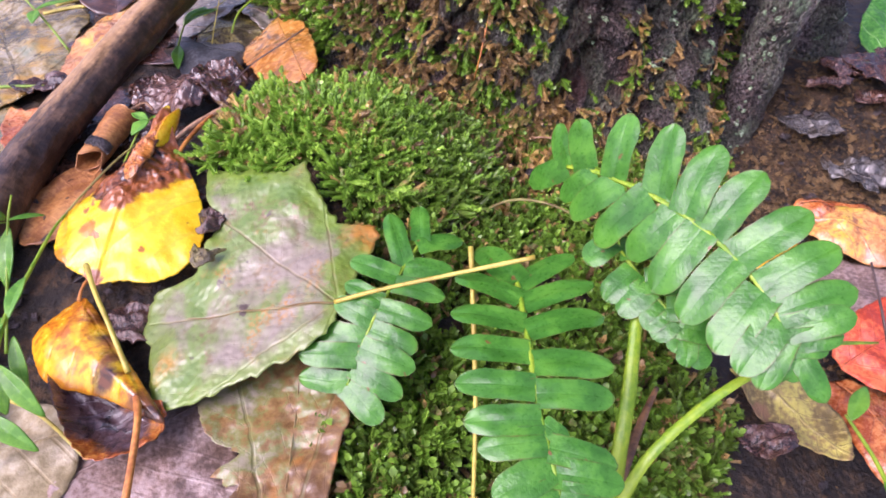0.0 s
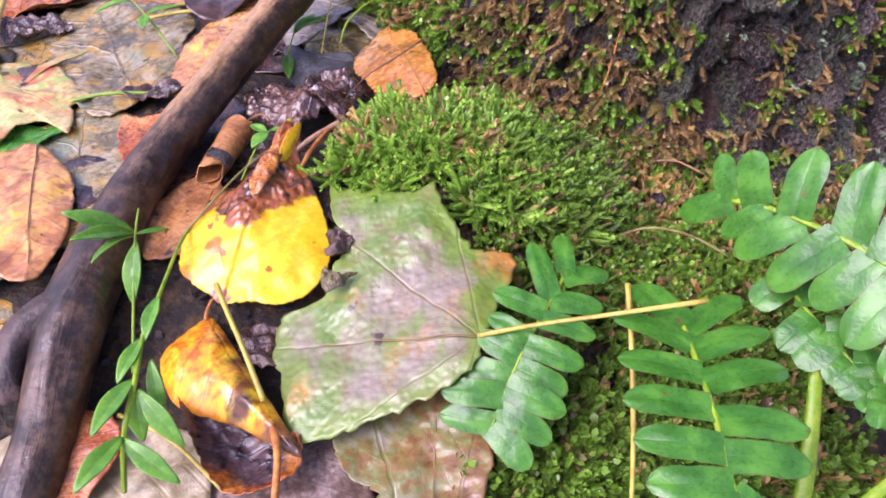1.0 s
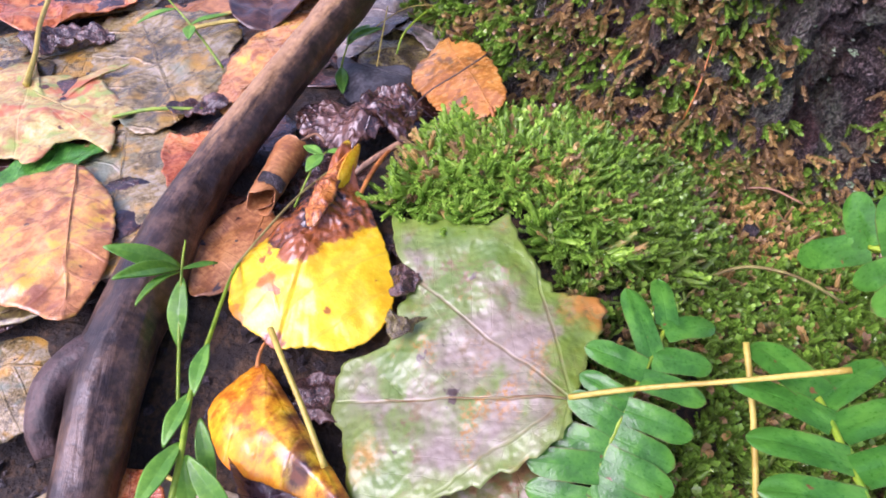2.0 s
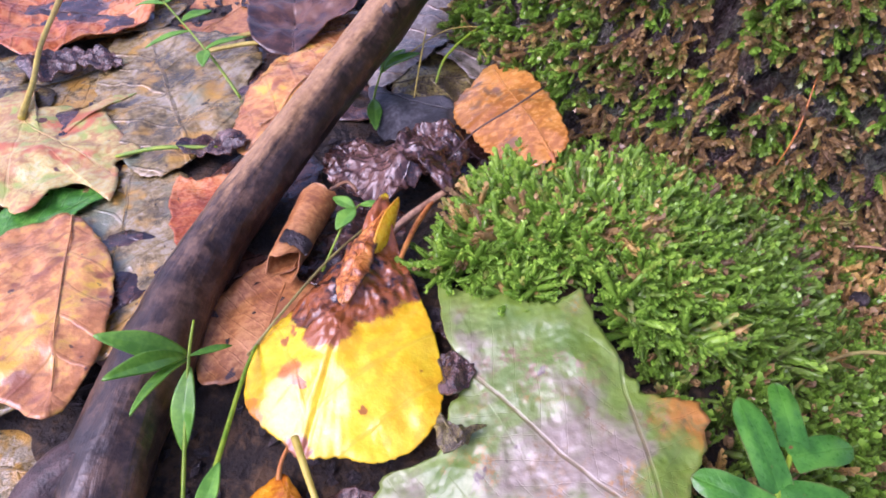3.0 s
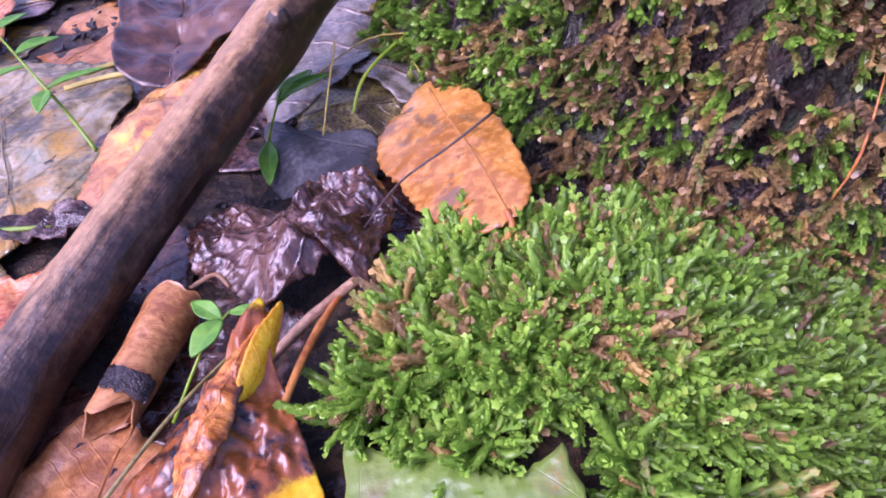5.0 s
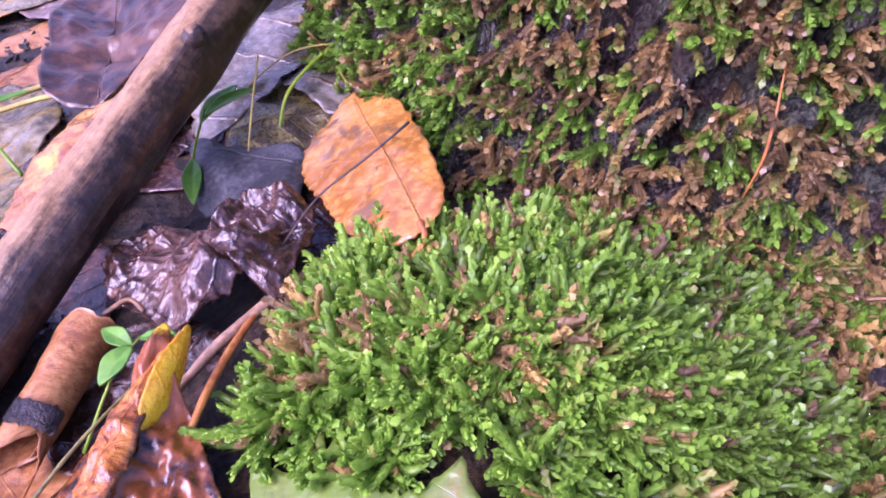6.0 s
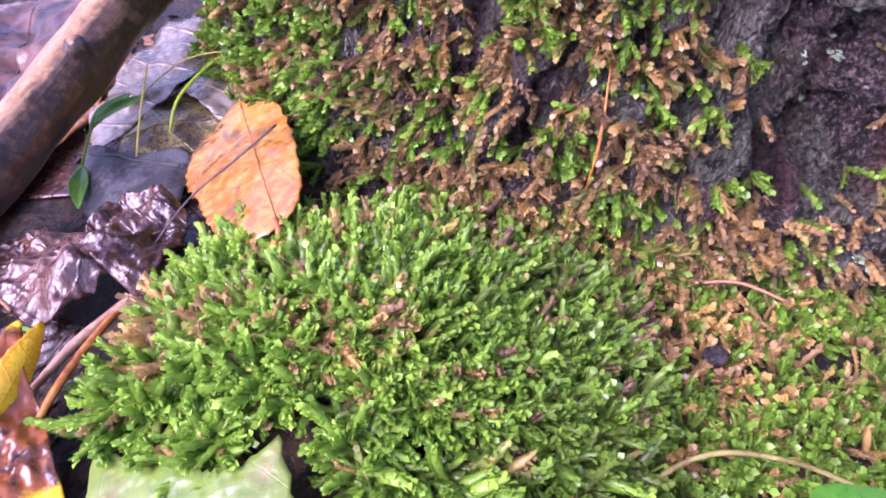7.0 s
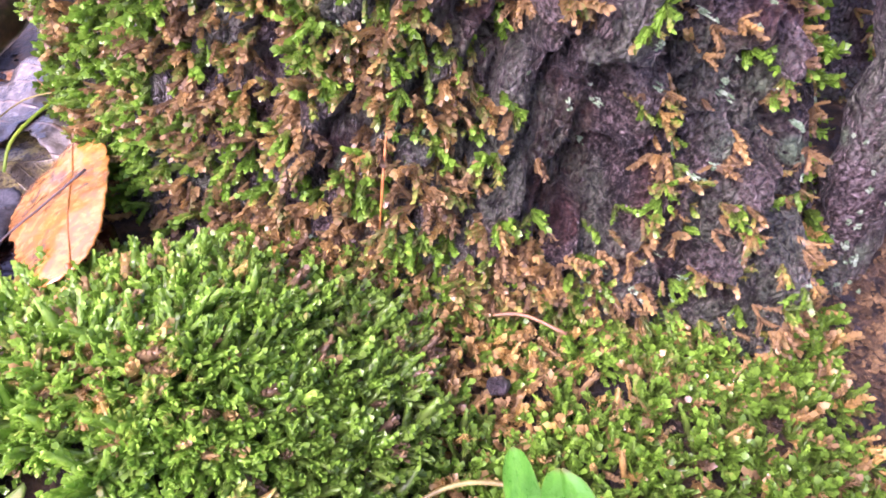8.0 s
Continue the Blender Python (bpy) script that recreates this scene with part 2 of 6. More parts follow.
SOIL, BRANCH = soil_mat(), branch_mat()
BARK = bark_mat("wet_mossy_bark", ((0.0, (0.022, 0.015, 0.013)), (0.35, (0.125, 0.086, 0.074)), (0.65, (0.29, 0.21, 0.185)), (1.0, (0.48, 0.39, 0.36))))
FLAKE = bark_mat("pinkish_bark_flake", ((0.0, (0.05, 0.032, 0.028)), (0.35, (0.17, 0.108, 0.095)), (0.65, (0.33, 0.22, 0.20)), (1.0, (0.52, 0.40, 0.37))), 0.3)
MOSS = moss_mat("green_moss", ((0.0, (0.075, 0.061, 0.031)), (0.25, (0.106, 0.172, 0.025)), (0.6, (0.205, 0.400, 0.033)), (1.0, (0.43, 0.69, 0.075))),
                ((0.0, (0.21, 0.135, 0.070)), (0.4, (0.38, 0.25, 0.100)), (0.75, (0.55, 0.36, 0.115)), (1.0, (0.66, 0.47, 0.13))))


def fern_mat():
    g = Mat("glossy_fern_green")
    uv = g.place("UV")
    rnd = g.m("MULTIPLY", g.node("ObjectInfo").outputs["Random"], 11.0)
    xyz = g.node("SeparateXYZ", {0: uv}).outputs
    vec = g.node("VectorMath", {0: g.scaled(uv, (1.0, 0.45, 1.0)), 1: g.node("CombineXYZ", {0: rnd, 1: rnd}).outputs[0]}).outputs[0]
    a = g.m("ABSOLUTE", xyz[1])
    mid = g.step(a, 0.05, 0.01)
    lat = g.m("ABSOLUTE", g.m("SUBTRACT", g.m("FRACT", g.m("MULTIPLY", g.m("SUBTRACT", xyz[0], g.m("MULTIPLY", a, 0.45)), 13.0)), 0.5))
    lat = g.m("MULTIPLY", g.step(lat, 0.20, 0.02), 0.3)
    big, fine = g.noise(vec, 2.2, 4.0), g.noise(vec, 16.0, 4.0, 0.6)
    col = g.ramp(g.step(g.m("ADD", g.m("MULTIPLY", big, 0.75), g.m("MULTIPLY", fine, 0.25)), 0.34, 0.66), ((0.0, (0.024, 0.120, 0.011)), (0.5, (0.042, 0.180, 0.017)), (1.0, (0.080, 0.265, 0.026))))
    # a paler green towards the tip of each leaflet, browned rims and a few rusty spots
    col = g.mix(g.m("MULTIPLY", g.step(xyz[0], 0.55, 1.05), 0.35), col, (0.09, 0.29, 0.026))
    rim = g.node("Attribute")
    rim.attribute_name = "rim"
    col = g.mix(g.m("MULTIPLY", g.step(g.m("ADD", rim.outputs[2], g.m("MULTIPLY", big, 0.3)), 1.06, 1.2), 0.75), col, (0.10, 0.05, 0.02))
    col = g.mix(g.step(g.noise(vec, 3.1, 3.0), 0.69, 0.73), col, (0.16, 0.075, 0.022))
    h = g.m("ADD", g.m("MULTIPLY", g.m("MAXIMUM", mid, lat), -0.10), g.m("ADD", g.m("MULTIPLY", big, 1.6), g.m("MULTIPLY", fine, 0.25)))
    nor = g.bump(h, 0.26, 0.0016)
    g.set(Base_Color=col, Roughness=g.span(fine, 0.22, 0.36), Normal=nor, Coat_Weight=0.25, Coat_Roughness=0.09, Specular_IOR_Level=0.35)
    g.thin(col, 0.12)
    return g.mat


FERN = fern_mat()
STALK_GREEN = plain_mat("green_stalk", ((0.0, (0.14, 0.29, 0.010)), (1.0, (0.29, 0.43, 0.020))), 90, 0.35, 0.3, stretch=(1, 1, 0.3), thin=0.15)
STALK_YELLOW = plain_mat("yellow_leaf_stalk", ((0.0, (0.33, 0.25, 0.030)), (1.0, (0.50, 0.42, 0.070))), 90, 0.38, 0.3)
STALK_OLIVE = plain_mat("olive_stipe", ((0.0, (0.12, 0.09, 0.02)), (1.0, (0.26, 0.24, 0.06))), 110, 0.4, 0.3)
STALK_BROWN = plain_mat("brown_stalk", ((0.0, (0.09, 0.045, 0.02)), (1.0, (0.26, 0.13, 0.05))), 110, 0.4, 0.4)
STALK_ORANGE = plain_mat("orange_needle", ((0.0, (0.32, 0.10, 0.02)), (1.0, (0.60, 0.25, 0.05))), 110, 0.4, 0.4)
TWIG_DARK = plain_mat("dark_twig", ((0.0, (0.02, 0.013, 0.011)), (1.0, (0.09, 0.055, 0.045))), 140, 0.4, 0.6)
WOOD_PALE = plain_mat("bare_twig_wood", ((0.0, (0.25, 0.13, 0.07)), (1.0, (0.52, 0.33, 0.19))), 130, 0.45, 0.5)
DEBRIS = plain_mat("black_leaf_mould", ((0.0, (0.010, 0.008, 0.008)), (0.6, (0.03, 0.022, 0.022)), (1.0, (0.08, 0.06, 0.06))), 160, 0.3, 0.9, 0.002, coat=0.4)
SEEDLING = plain_mat("seedling_leaf_green", ((0.0, (0.09, 0.29, 0.022)), (1.0, (0.20, 0.47, 0.045))), 70, 0.36, 0.25, coat=0.3, thin=0.3)

CHARRED = ((0.020, 0.014, 0.015), (0.36, 0.11, 0.028))
YELLOW = leaf_mat("yellow_leaf", ((0.0, (0.82, 0.48, 0.006)), (0.4, (0.88, 0.60, 0.006)), (1.0, (0.92, 0.70, 0.012))), count=4, vein_col=(0.60, 0.38, 0.02), vein_show=0.4,
                  spots=((((0.42, 0.15, 0.02)), 8.0, 0.66, 0.70),), rough=0.24, coat=0.55, crinkle=0.2, thin=0.2, lean=1.2, blotch=7.0, edge=0.012,
                  burn=((-0.12, 0.23, 0.045, 0.10, ((0.50, 0.16, 0.02), (0.66, 0.28, 0.03))), (-0.24, 0.10, 0.05, 0.2, ((0.45, 0.12, 0.02), (0.70, 0.30, 0.02))), (-0.02, 0.0, 0.055, 0.10, ((0.20, 0.06, 0.025), (0.33, 0.12, 0.05))),
                        (-0.10, 0.52, 0.12, 0.14, CHARRED), (-0.03, 0.42, 0.09, 0.14, CHARRED), (0.04, 0.60, 0.15, 0.14, CHARRED), (0.16, 0.76, 0.17, 0.14, CHARRED), (-0.02, 0.78, 0.2, 0.14, CHARRED)))
TIPYELLOW = leaf_mat("yellow_leaf_tip", ((0.0, (0.88, 0.44, 0.006)), (0.5, (0.94, 0.60, 0.007)), (1.0, (0.95, 0.68, 0.010))), count=4, rough=0.26, coat=0.5, crinkle=0.2, thin=0.2, rim_col=(0.66, 0.28, 0.01))
AMBER = leaf_mat("amber_leaf", ((0.0, (0.62, 0.18, 0.01)), (0.25, (0.84, 0.36, 0.01)), (0.6, (0.92, 0.52, 0.012)), (1.0, (0.94, 0.64, 0.02))), count=5, spots=(((0.40, 0.12, 0.015), 8.0, 0.64, 0.72),), rough=0.22, coat=0.6, edge=0.05, blotch=6.0, grain=2.0, rim_col=(0.62, 0.20, 0.01),
                 burn=((-0.02, 0.22, 0.045, 0.14, ((0.10, 0.03, 0.012), (0.34, 0.11, 0.02))), (-0.01, 0.40, 0.060, 0.14, ((0.05, 0.022, 0.012), (0.24, 0.08, 0.02))), (0.02, 0.56, 0.060, 0.14, ((0.05, 0.022, 0.012), (0.24, 0.08, 0.02))), (0.10, 0.66, 0.075, 0.16, ((0.03, 0.016, 0.012), (0.14, 0.05, 0.02))), (0.03, 0.95, 0.16, 0.2, ((0.05, 0.02, 0.012), (0.22, 0.08, 0.02)))), crinkle=0.25)
CHAR = leaf_mat("dark_rotting_leaf", ((0.0, (0.022, 0.010, 0.007)), (0.5, (0.066, 0.029, 0.019)), (1.0, (0.13, 0.066, 0.044))), count=8, vein_show=0.0, rough=0.22, coat=0.6, crinkle=0.45, thin=0.0)
PURPLE = leaf_mat("dark_brown_veined_leaf", ((0.0, (0.030, 0.013, 0.008)), (0.5, (0.085, 0.036, 0.019)), (1.0, (0.15, 0.070, 0.036))), count=5, vein_col=(0.13, 0.075, 0.05), vein_show=0.35, rough=0.3, coat=0.35, crinkle=0.3, vein_up=0.3, thin=0.0)
RUSTDARK = leaf_mat("rust_and_black_leaf", ((0.0, (0.26, 0.055, 0.012)), (0.5, (0.48, 0.13, 0.02)), (1.0, (0.66, 0.26, 0.035))), count=6, rough=0.2, coat=0.7, crinkle=0.4, edge=0.05, blotch=8.0,
                    burn=((-0.14, 0.2, 0.20, 0.2, ((0.018, 0.012, 0.014), (0.09, 0.05, 0.05))), (-0.14, 0.5, 0.22, 0.2, ((0.018, 0.012, 0.014), (0.09, 0.05, 0.05))), (-0.14, 0.8, 0.20, 0.2, ((0.018, 0.012, 0.014), (0.09, 0.05, 0.05)))))
FLAP = leaf_mat("scorched_orange_fold", ((0.0, (0.18, 0.050, 0.014)), (0.45, (0.50, 0.155, 0.022)), (1.0, (0.72, 0.29, 0.05))), count=4, rough=0.22, coat=0.6, crinkle=0.5, rim_col=(0.05, 0.03, 0.03), blotch=8.0)
MAUVE = leaf_mat("mauve_brown_leaf", ((0.0, (0.13, 0.085, 0.060)), (0.5, (0.26, 0.175, 0.140)), (1.0, (0.40, 0.30, 0.26))), count=5, rough=0.34, vein_col=(0.14, 0.09, 0.07), vein_show=0.25, vein_up=-0.15)
GREYGREEN = leaf_mat("grey_green_maple_leaf", ((0.0, (0.11, 0.20, 0.022)), (0.35, (0.165, 0.235, 0.045)), (0.6, (0.205, 0.215, 0.095)), (1.0, (0.275, 0.225, 0.165))), veins="palmate",
                     vein_col=(0.20, 0.16, 0.06), vein_show=0.75, spots=(((0.36, 0.18, 0.03), 2.6, 0.56, 0.68, 40.0), ((0.20, 0.14, 0.06), 4.0, 0.52, 0.64, 26.0), ((0.08, 0.05, 0.035), 7.0, 0.68, 0.72)), rim_col=(0.17, 0.27, 0.025), edge=0.08,
                     burn=((0.60, -0.14, 0.17, 0.4, ((0.26, 0.18, 0.04), (0.44, 0.20, 0.03))), (-0.44, 0.22, 0.08, 0.4, ((0.24, 0.20, 0.05), (0.42, 0.21, 0.03))), (-0.3, 0.95, 0.07, 0.3, ((0.22, 0.23, 0.05), (0.42, 0.24, 0.03)))), rough=0.36, coat=0.9, coat_rough=0.36, crinkle=0.32, grain=1.5, speckle=0.14, vein_up=0.5, net_show=0.0, quilt=0.55, rim_from=0.66)
TANGREEN = leaf_mat("tan_green_leaf", ((0.0, (0.15, 0.075, 0.025)), (0.35, (0.26, 0.15, 0.05)), (0.65, (0.20, 0.21, 0.06)), (1.0, (0.33, 0.28, 0.18))), veins="palmate", angles=(-50, -18, 12, 44),
                    vein_col=(0.16, 0.15, 0.05), spots=(((0.38, 0.16, 0.03), 4.0, 0.58, 0.7),), rough=0.34, coat=0.45, crinkle=0.4, vein_up=0.5, net_show=0.0, speckle=0.3, grain=2.4, quilt=0.55, coat_rough=0.26)
COPPER = leaf_mat("copper_orange_leaf", ((0.0, (0.36, 0.135, 0.022)), (0.4, (0.54, 0.225, 0.038)), (1.0, (0.66, 0.32, 0.070))), count=6, vein_col=(0.50, 0.22, 0.07), spots=(((0.22, 0.115, 0.05), 4.2, 0.55, 0.63), ((0.24, 0.10, 0.035), 14.0, 0.62, 0.70)),
                  rough=0.24, coat=0.9, coat_rough=0.06, crinkle=0.14)
RUSSET = leaf_mat("russet_leaf", ((0.0, (0.34, 0.075, 0.02)), (0.5, (0.54, 0.16, 0.035)), (1.0, (0.64, 0.27, 0.08))), count=7, spots=(((0.22, 0.07, 0.03), 5.0, 0.58, 0.72), ((0.04, 0.02, 0.02), 14.0, 0.69, 0.72)), vein_col=(0.22, 0.06, 0.03), rough=0.26, coat=0.5, crinkle=0.35)
TANBROWN = leaf_mat("dull_brown_leaf", ((0.0, (0.10, 0.05, 0.028)), (0.5, (0.20, 0.11, 0.06)), (1.0, (0.32, 0.20, 0.12))), count=7, rough=0.3, coat=0.4, crinkle=0.35)
TAN = leaf_mat("tan_curled_leaf", ((0.0, (0.27, 0.100, 0.030)), (0.5, (0.42, 0.175, 0.050)), (1.0, (0.54, 0.27, 0.09))), count=10, rough=0.36, crinkle=0.3,
               spots=(((0.07, 0.045, 0.04), 4.0, 0.66, 0.70),))
GREYBROWN = leaf_mat("grey_brown_sodden_leaf", ((0.0, (0.11, 0.085, 0.030)), (0.3, (0.25, 0.185, 0.065)), (0.65, (0.34, 0.265, 0.115)), (1.0, (0.42, 0.365, 0.23))), count=7, vein_show=0.25, vein_col=(0.14, 0.10, 0.04),
                     spots=(((0.50, 0.29, 0.05), 6.0, 0.50, 0.64), ((0.20, 0.23, 0.14), 3.4, 0.57, 0.68), ((0.03, 0.022, 0.018), 15.0, 0.67, 0.70)), rough=0.2, coat=0.8, crinkle=0.6, grain=4.5, speckle=0.42)
PALEMAPLE = leaf_mat("pale_yellow_maple_leaf", ((0.0, (0.44, 0.24, 0.08)), (0.3, (0.54, 0.38, 0.12)), (0.7, (0.60, 0.52, 0.16)), (1.0, (0.58, 0.54, 0.26))), veins="palmate", vein_col=(0.62, 0.48, 0.20), vein_show=0.5, vein_up=0.4,
                     spots=(((0.52, 0.17, 0.06), 3.0, 0.52, 0.62), ((0.36, 0.44, 0.09), 5.0, 0.54, 0.66), ((0.12, 0.05, 0.03), 9.0, 0.68, 0.72)), rough=0.3, coat=0.5, crinkle=0.3)
PEACH = leaf_mat("orange_tan_leaf", ((0.0, (0.42, 0.17, 0.055)), (0.4, (0.60, 0.27, 0.08)), (0.75, (0.68, 0.37, 0.10)), (1.0, (0.72, 0.46, 0.05))), count=6, vein_col=(0.32, 0.12, 0.05), vein_show=0.4, lean=1.0,
                 spots=(((0.30, 0.11, 0.045), 6.0, 0.58, 0.68), ((0.07, 0.03, 0.025), 18.0, 0.68, 0.71)), rough=0.26, coat=0.55, crinkle=0.28)
GREYSILVER = leaf_mat("silvery_grey_leaf", ((0.0, (0.095, 0.080, 0.058)), (0.5, (0.17, 0.145, 0.110)), (1.0, (0.27, 0.235, 0.185))), count=6, vein_col=(0.28, 0.16, 0.08), rough=0.22, coat=0.8, crinkle=0.6)
SLICK = leaf_mat("slick_grey_leaf", ((0.0, (0.035, 0.030, 0.024)), (0.5, (0.085, 0.075, 0.062)), (1.0, (0.16, 0.145, 0.125))), count=6, vein_col=(0.12, 0.09, 0.06), rough=0.16, coat=1.0, coat_rough=0.08, crinkle=0.5, thin=0.2)
OLIVE = leaf_mat("olive_brown_leaf", ((0.0, (0.04, 0.028, 0.012)), (0.5, (0.10, 0.075, 0.025)), (1.0, (0.25, 0.21, 0.05))), count=6, rough=0.28, coat=0.5)
SLATE = leaf_mat("slate_grey_leaf", ((0.0, (0.03, 0.03, 0.032)), (0.5, (0.06, 0.06, 0.064)), (1.0, (0.11, 0.11, 0.115))), count=6, vein_show=0.1, rough=0.5, coat=0.1, crinkle=0.2)
LEAFGREEN = leaf_mat("fresh_green_leaf", ((0.0, (0.04, 0.20, 0.02)), (0.6, (0.08, 0.32, 0.03)), (1.0, (0.16, 0.42, 0.06))), count=6, vein_col=(0.2, 0.4, 0.1), rough=0.3, thin=0.25)
SCARLET = leaf_mat("scarlet_leaf", ((0.0, (0.45, 0.05, 0.02)), (0.5, (0.66, 0.10, 0.03)), (1.0, (0.75, 0.20, 0.06))), count=7, rough=0.3)
PALETAN = leaf_mat("pale_tan_leaf", ((0.0, (0.24, 0.19, 0.09)), (0.5, (0.38, 0.31, 0.17)), (1.0, (0.50, 0.43, 0.28))), count=6, vein_col=(0.45, 0.33, 0.15), vein_show=0.3, vein_up=0.2, rough=0.34, grain=2.0)
YELLOWOLIVE = leaf_mat("yellow_olive_leaf", ((0.0, (0.17, 0.12, 0.035)), (0.5, (0.33, 0.25, 0.07)), (1.0, (0.55, 0.48, 0.10))), count=7, vein_col=(0.36, 0.28, 0.08), spots=(((0.22, 0.12, 0.05), 5.0, 0.58, 0.68),), rough=0.32)
HUMUS = plain_mat("brown_humus", ((0.0, (0.055, 0.032, 0.011)), (0.5, (0.125, 0.074, 0.026)), (1.0, (0.25, 0.155, 0.058))), 190, 0.5, 0.9, 0.002)

# ---- building helpers ----


def clamp(v, a=0.0, b=1.0):
    return max(a, min(b, v))


def ease(a, b, v):
    t = clamp((v - a) / (b - a))
    return t * t * (3 - 2 * t)


def ground_z(x, y):
    """The lie of the ground: level litter, falling towards the viewer and to the right, with a low mound at the foot of the tree."""
    z = -0.002 - 0.022 * ease(-0.04, 0.05, x) * ease(0.30, 0.25, y) - 0.022 * ease(0.09, 0.17, x) * ease(0.30, 0.18, y) - 0.022 * ease(0.205, 0.10, y)
    z += 0.016 * math.exp(-((x + 0.055) / 0.047) ** 2 - ((y - 0.240) / 0.032) ** 2)
    near = math.exp(-((x / 0.8) ** 2 + ((y - 0.2) / 0.8) ** 2))
    return z + near * 0.0012 * noise.noise((x * 60, y * 60, 0.0)) + (1 - near) * 0.05 * noise.noise((x * 0.7, y * 0.7, 3.0))


def smooth_path(points, per=6, closed=False):
    """Catmull-Rom through the given points."""
    pts = [Vector(p) for p in points]
    n = len(pts)
    out = []
    for i in range(n if closed else n - 1):
        if closed:
            p0, p1, p2, p3 = pts[i - 1], pts[i], pts[(i + 1) % n], pts[(i + 2) % n]
        else:
            p0, p1, p2, p3 = pts[max(i - 1, 0)], pts[i], pts[i + 1], pts[min(i + 2, n - 1)]
        for k in range(per):
            t = k / per
            out.append(0.5 * ((2 * p1) + (p2 - p0) * t + (2 * p0 - 5 * p1 + 4 * p2 - p3) * t * t + (3 * p1 - p0 - 3 * p2 + p3) * t ** 3))
    if not closed:
        out.append(pts[-1])
    return out


def mesh_of(name, verts, faces, material, smooth=True, uvs=None, rim=None, hard=0):
    me = bpy.data.meshes.new(name)
    me.from_pydata([tuple(v) for v in verts], [], faces)
    me.materials.append(material)
    if smooth:
        me.polygons.foreach_set("use_smooth", [k < len(faces) - hard for k in range(len(faces))])
    if uvs is not None:
        layer = me.uv_layers.new(name="UVMap")
        idx = np.empty(len(me.loops), dtype=np.int32)
        me.loops.foreach_get("vertex_index", idx)
        layer.data.foreach_set("uv", np.asarray(uvs, dtype=np.float32)[idx].ravel())
    if rim is not None:
        me.attributes.new("rim", "FLOAT", "POINT").data.foreach_set("value", np.asarray(rim, dtype=np.float32))
    me.update()
    return me


def piece(name, me, parent=None, label=""):
    """Links a mesh as one object, under a thing or under a part."""
    ob = new(name, me)
    if parent is not None:
        ob.parent = parent
    if label:
        tagged(ob, label)
    return ob


def thing(name, label, category, at=(0, 0, 0), group="", turn=0.0):
    ob = new(name)
    ob.empty_display_size = 0.01
    ob.matrix_world = pose(*at, 0, 0, turn)
    return tagged(ob, label, category, group)


def tube(name, path, radius, material, sides=8, per=5, wob=0.0, flat=1.0, taper=1.0, seed=0.0, uv_len=None):
    """A round stem along a smooth path; radius is a number or a list along the path."""
    pts = smooth_path(path, per)
    n = len(pts)
    verts, faces, uvs = [], [], []
    run = [0.0]
    for i in range(1, n):
        run.append(run[-1] + (pts[i] - pts[i - 1]).length)
    up = Vector((0.01, 0.02, 1.0))
    for i, p in enumerate(pts):
        d = (pts[min(i + 1, n - 1)] - pts[max(i - 1, 0)]).normalized()
        side = d.cross(up)
        side = side.normalized() if side.length > 1e-4 else Vector((1, 0, 0))
        top = side.cross(d).normalized()
        f = i / (n - 1)
        if isinstance(radius, (list, tuple)):
            q = f * (len(radius) - 1)
            k = min(int(q), len(radius) - 2)
            r = radius[k] + (radius[k + 1] - radius[k]) * (q - k)
        else:
            r = radius * (1 + (taper - 1) * f)
        for s in range(sides + 1):
            a = 2 * math.pi * s / sides
            rr = r
            if wob:
                rr *= 1 + wob * noise.noise((math.cos(a) * 1.3 + seed, math.sin(a) * 1.3, run[i] * 45)) + 0.5 * wob * noise.noise((math.cos(a) * 3 + seed, math.sin(a) * 3, run[i] * 120))
            if s == sides:
                a = 0.0
                if wob:
                    rr = r * (1 + wob * noise.noise((1.3 + seed, 0, run[i] * 45)) + 0.5 * wob * noise.noise((3 + seed, 0, run[i] * 120)))
            verts.append(p + side * (math.cos(a) * rr) + top * (math.sin(a) * rr * flat))
            uvs.append((s / sides, run[i] / (uv_len or run[-1])))
    w = sides + 1
    for i in range(n - 1):
        for s in range(sides):
            faces.append((i * w + s, i * w + s + 1, (i + 1) * w + s + 1, (i + 1) * w + s))
    for i, flip in ((0, True), (n - 1, False)):
        verts.append(pts[i])
        uvs.append((0.5, i / (n - 1)))
        c = len(verts) - 1
        for s in range(sides):
            t = (c, i * w + s, i * w + s + 1)
            faces.append(t[::-1] if flip else t)
    return mesh_of(name, verts, faces, material, True, uvs)


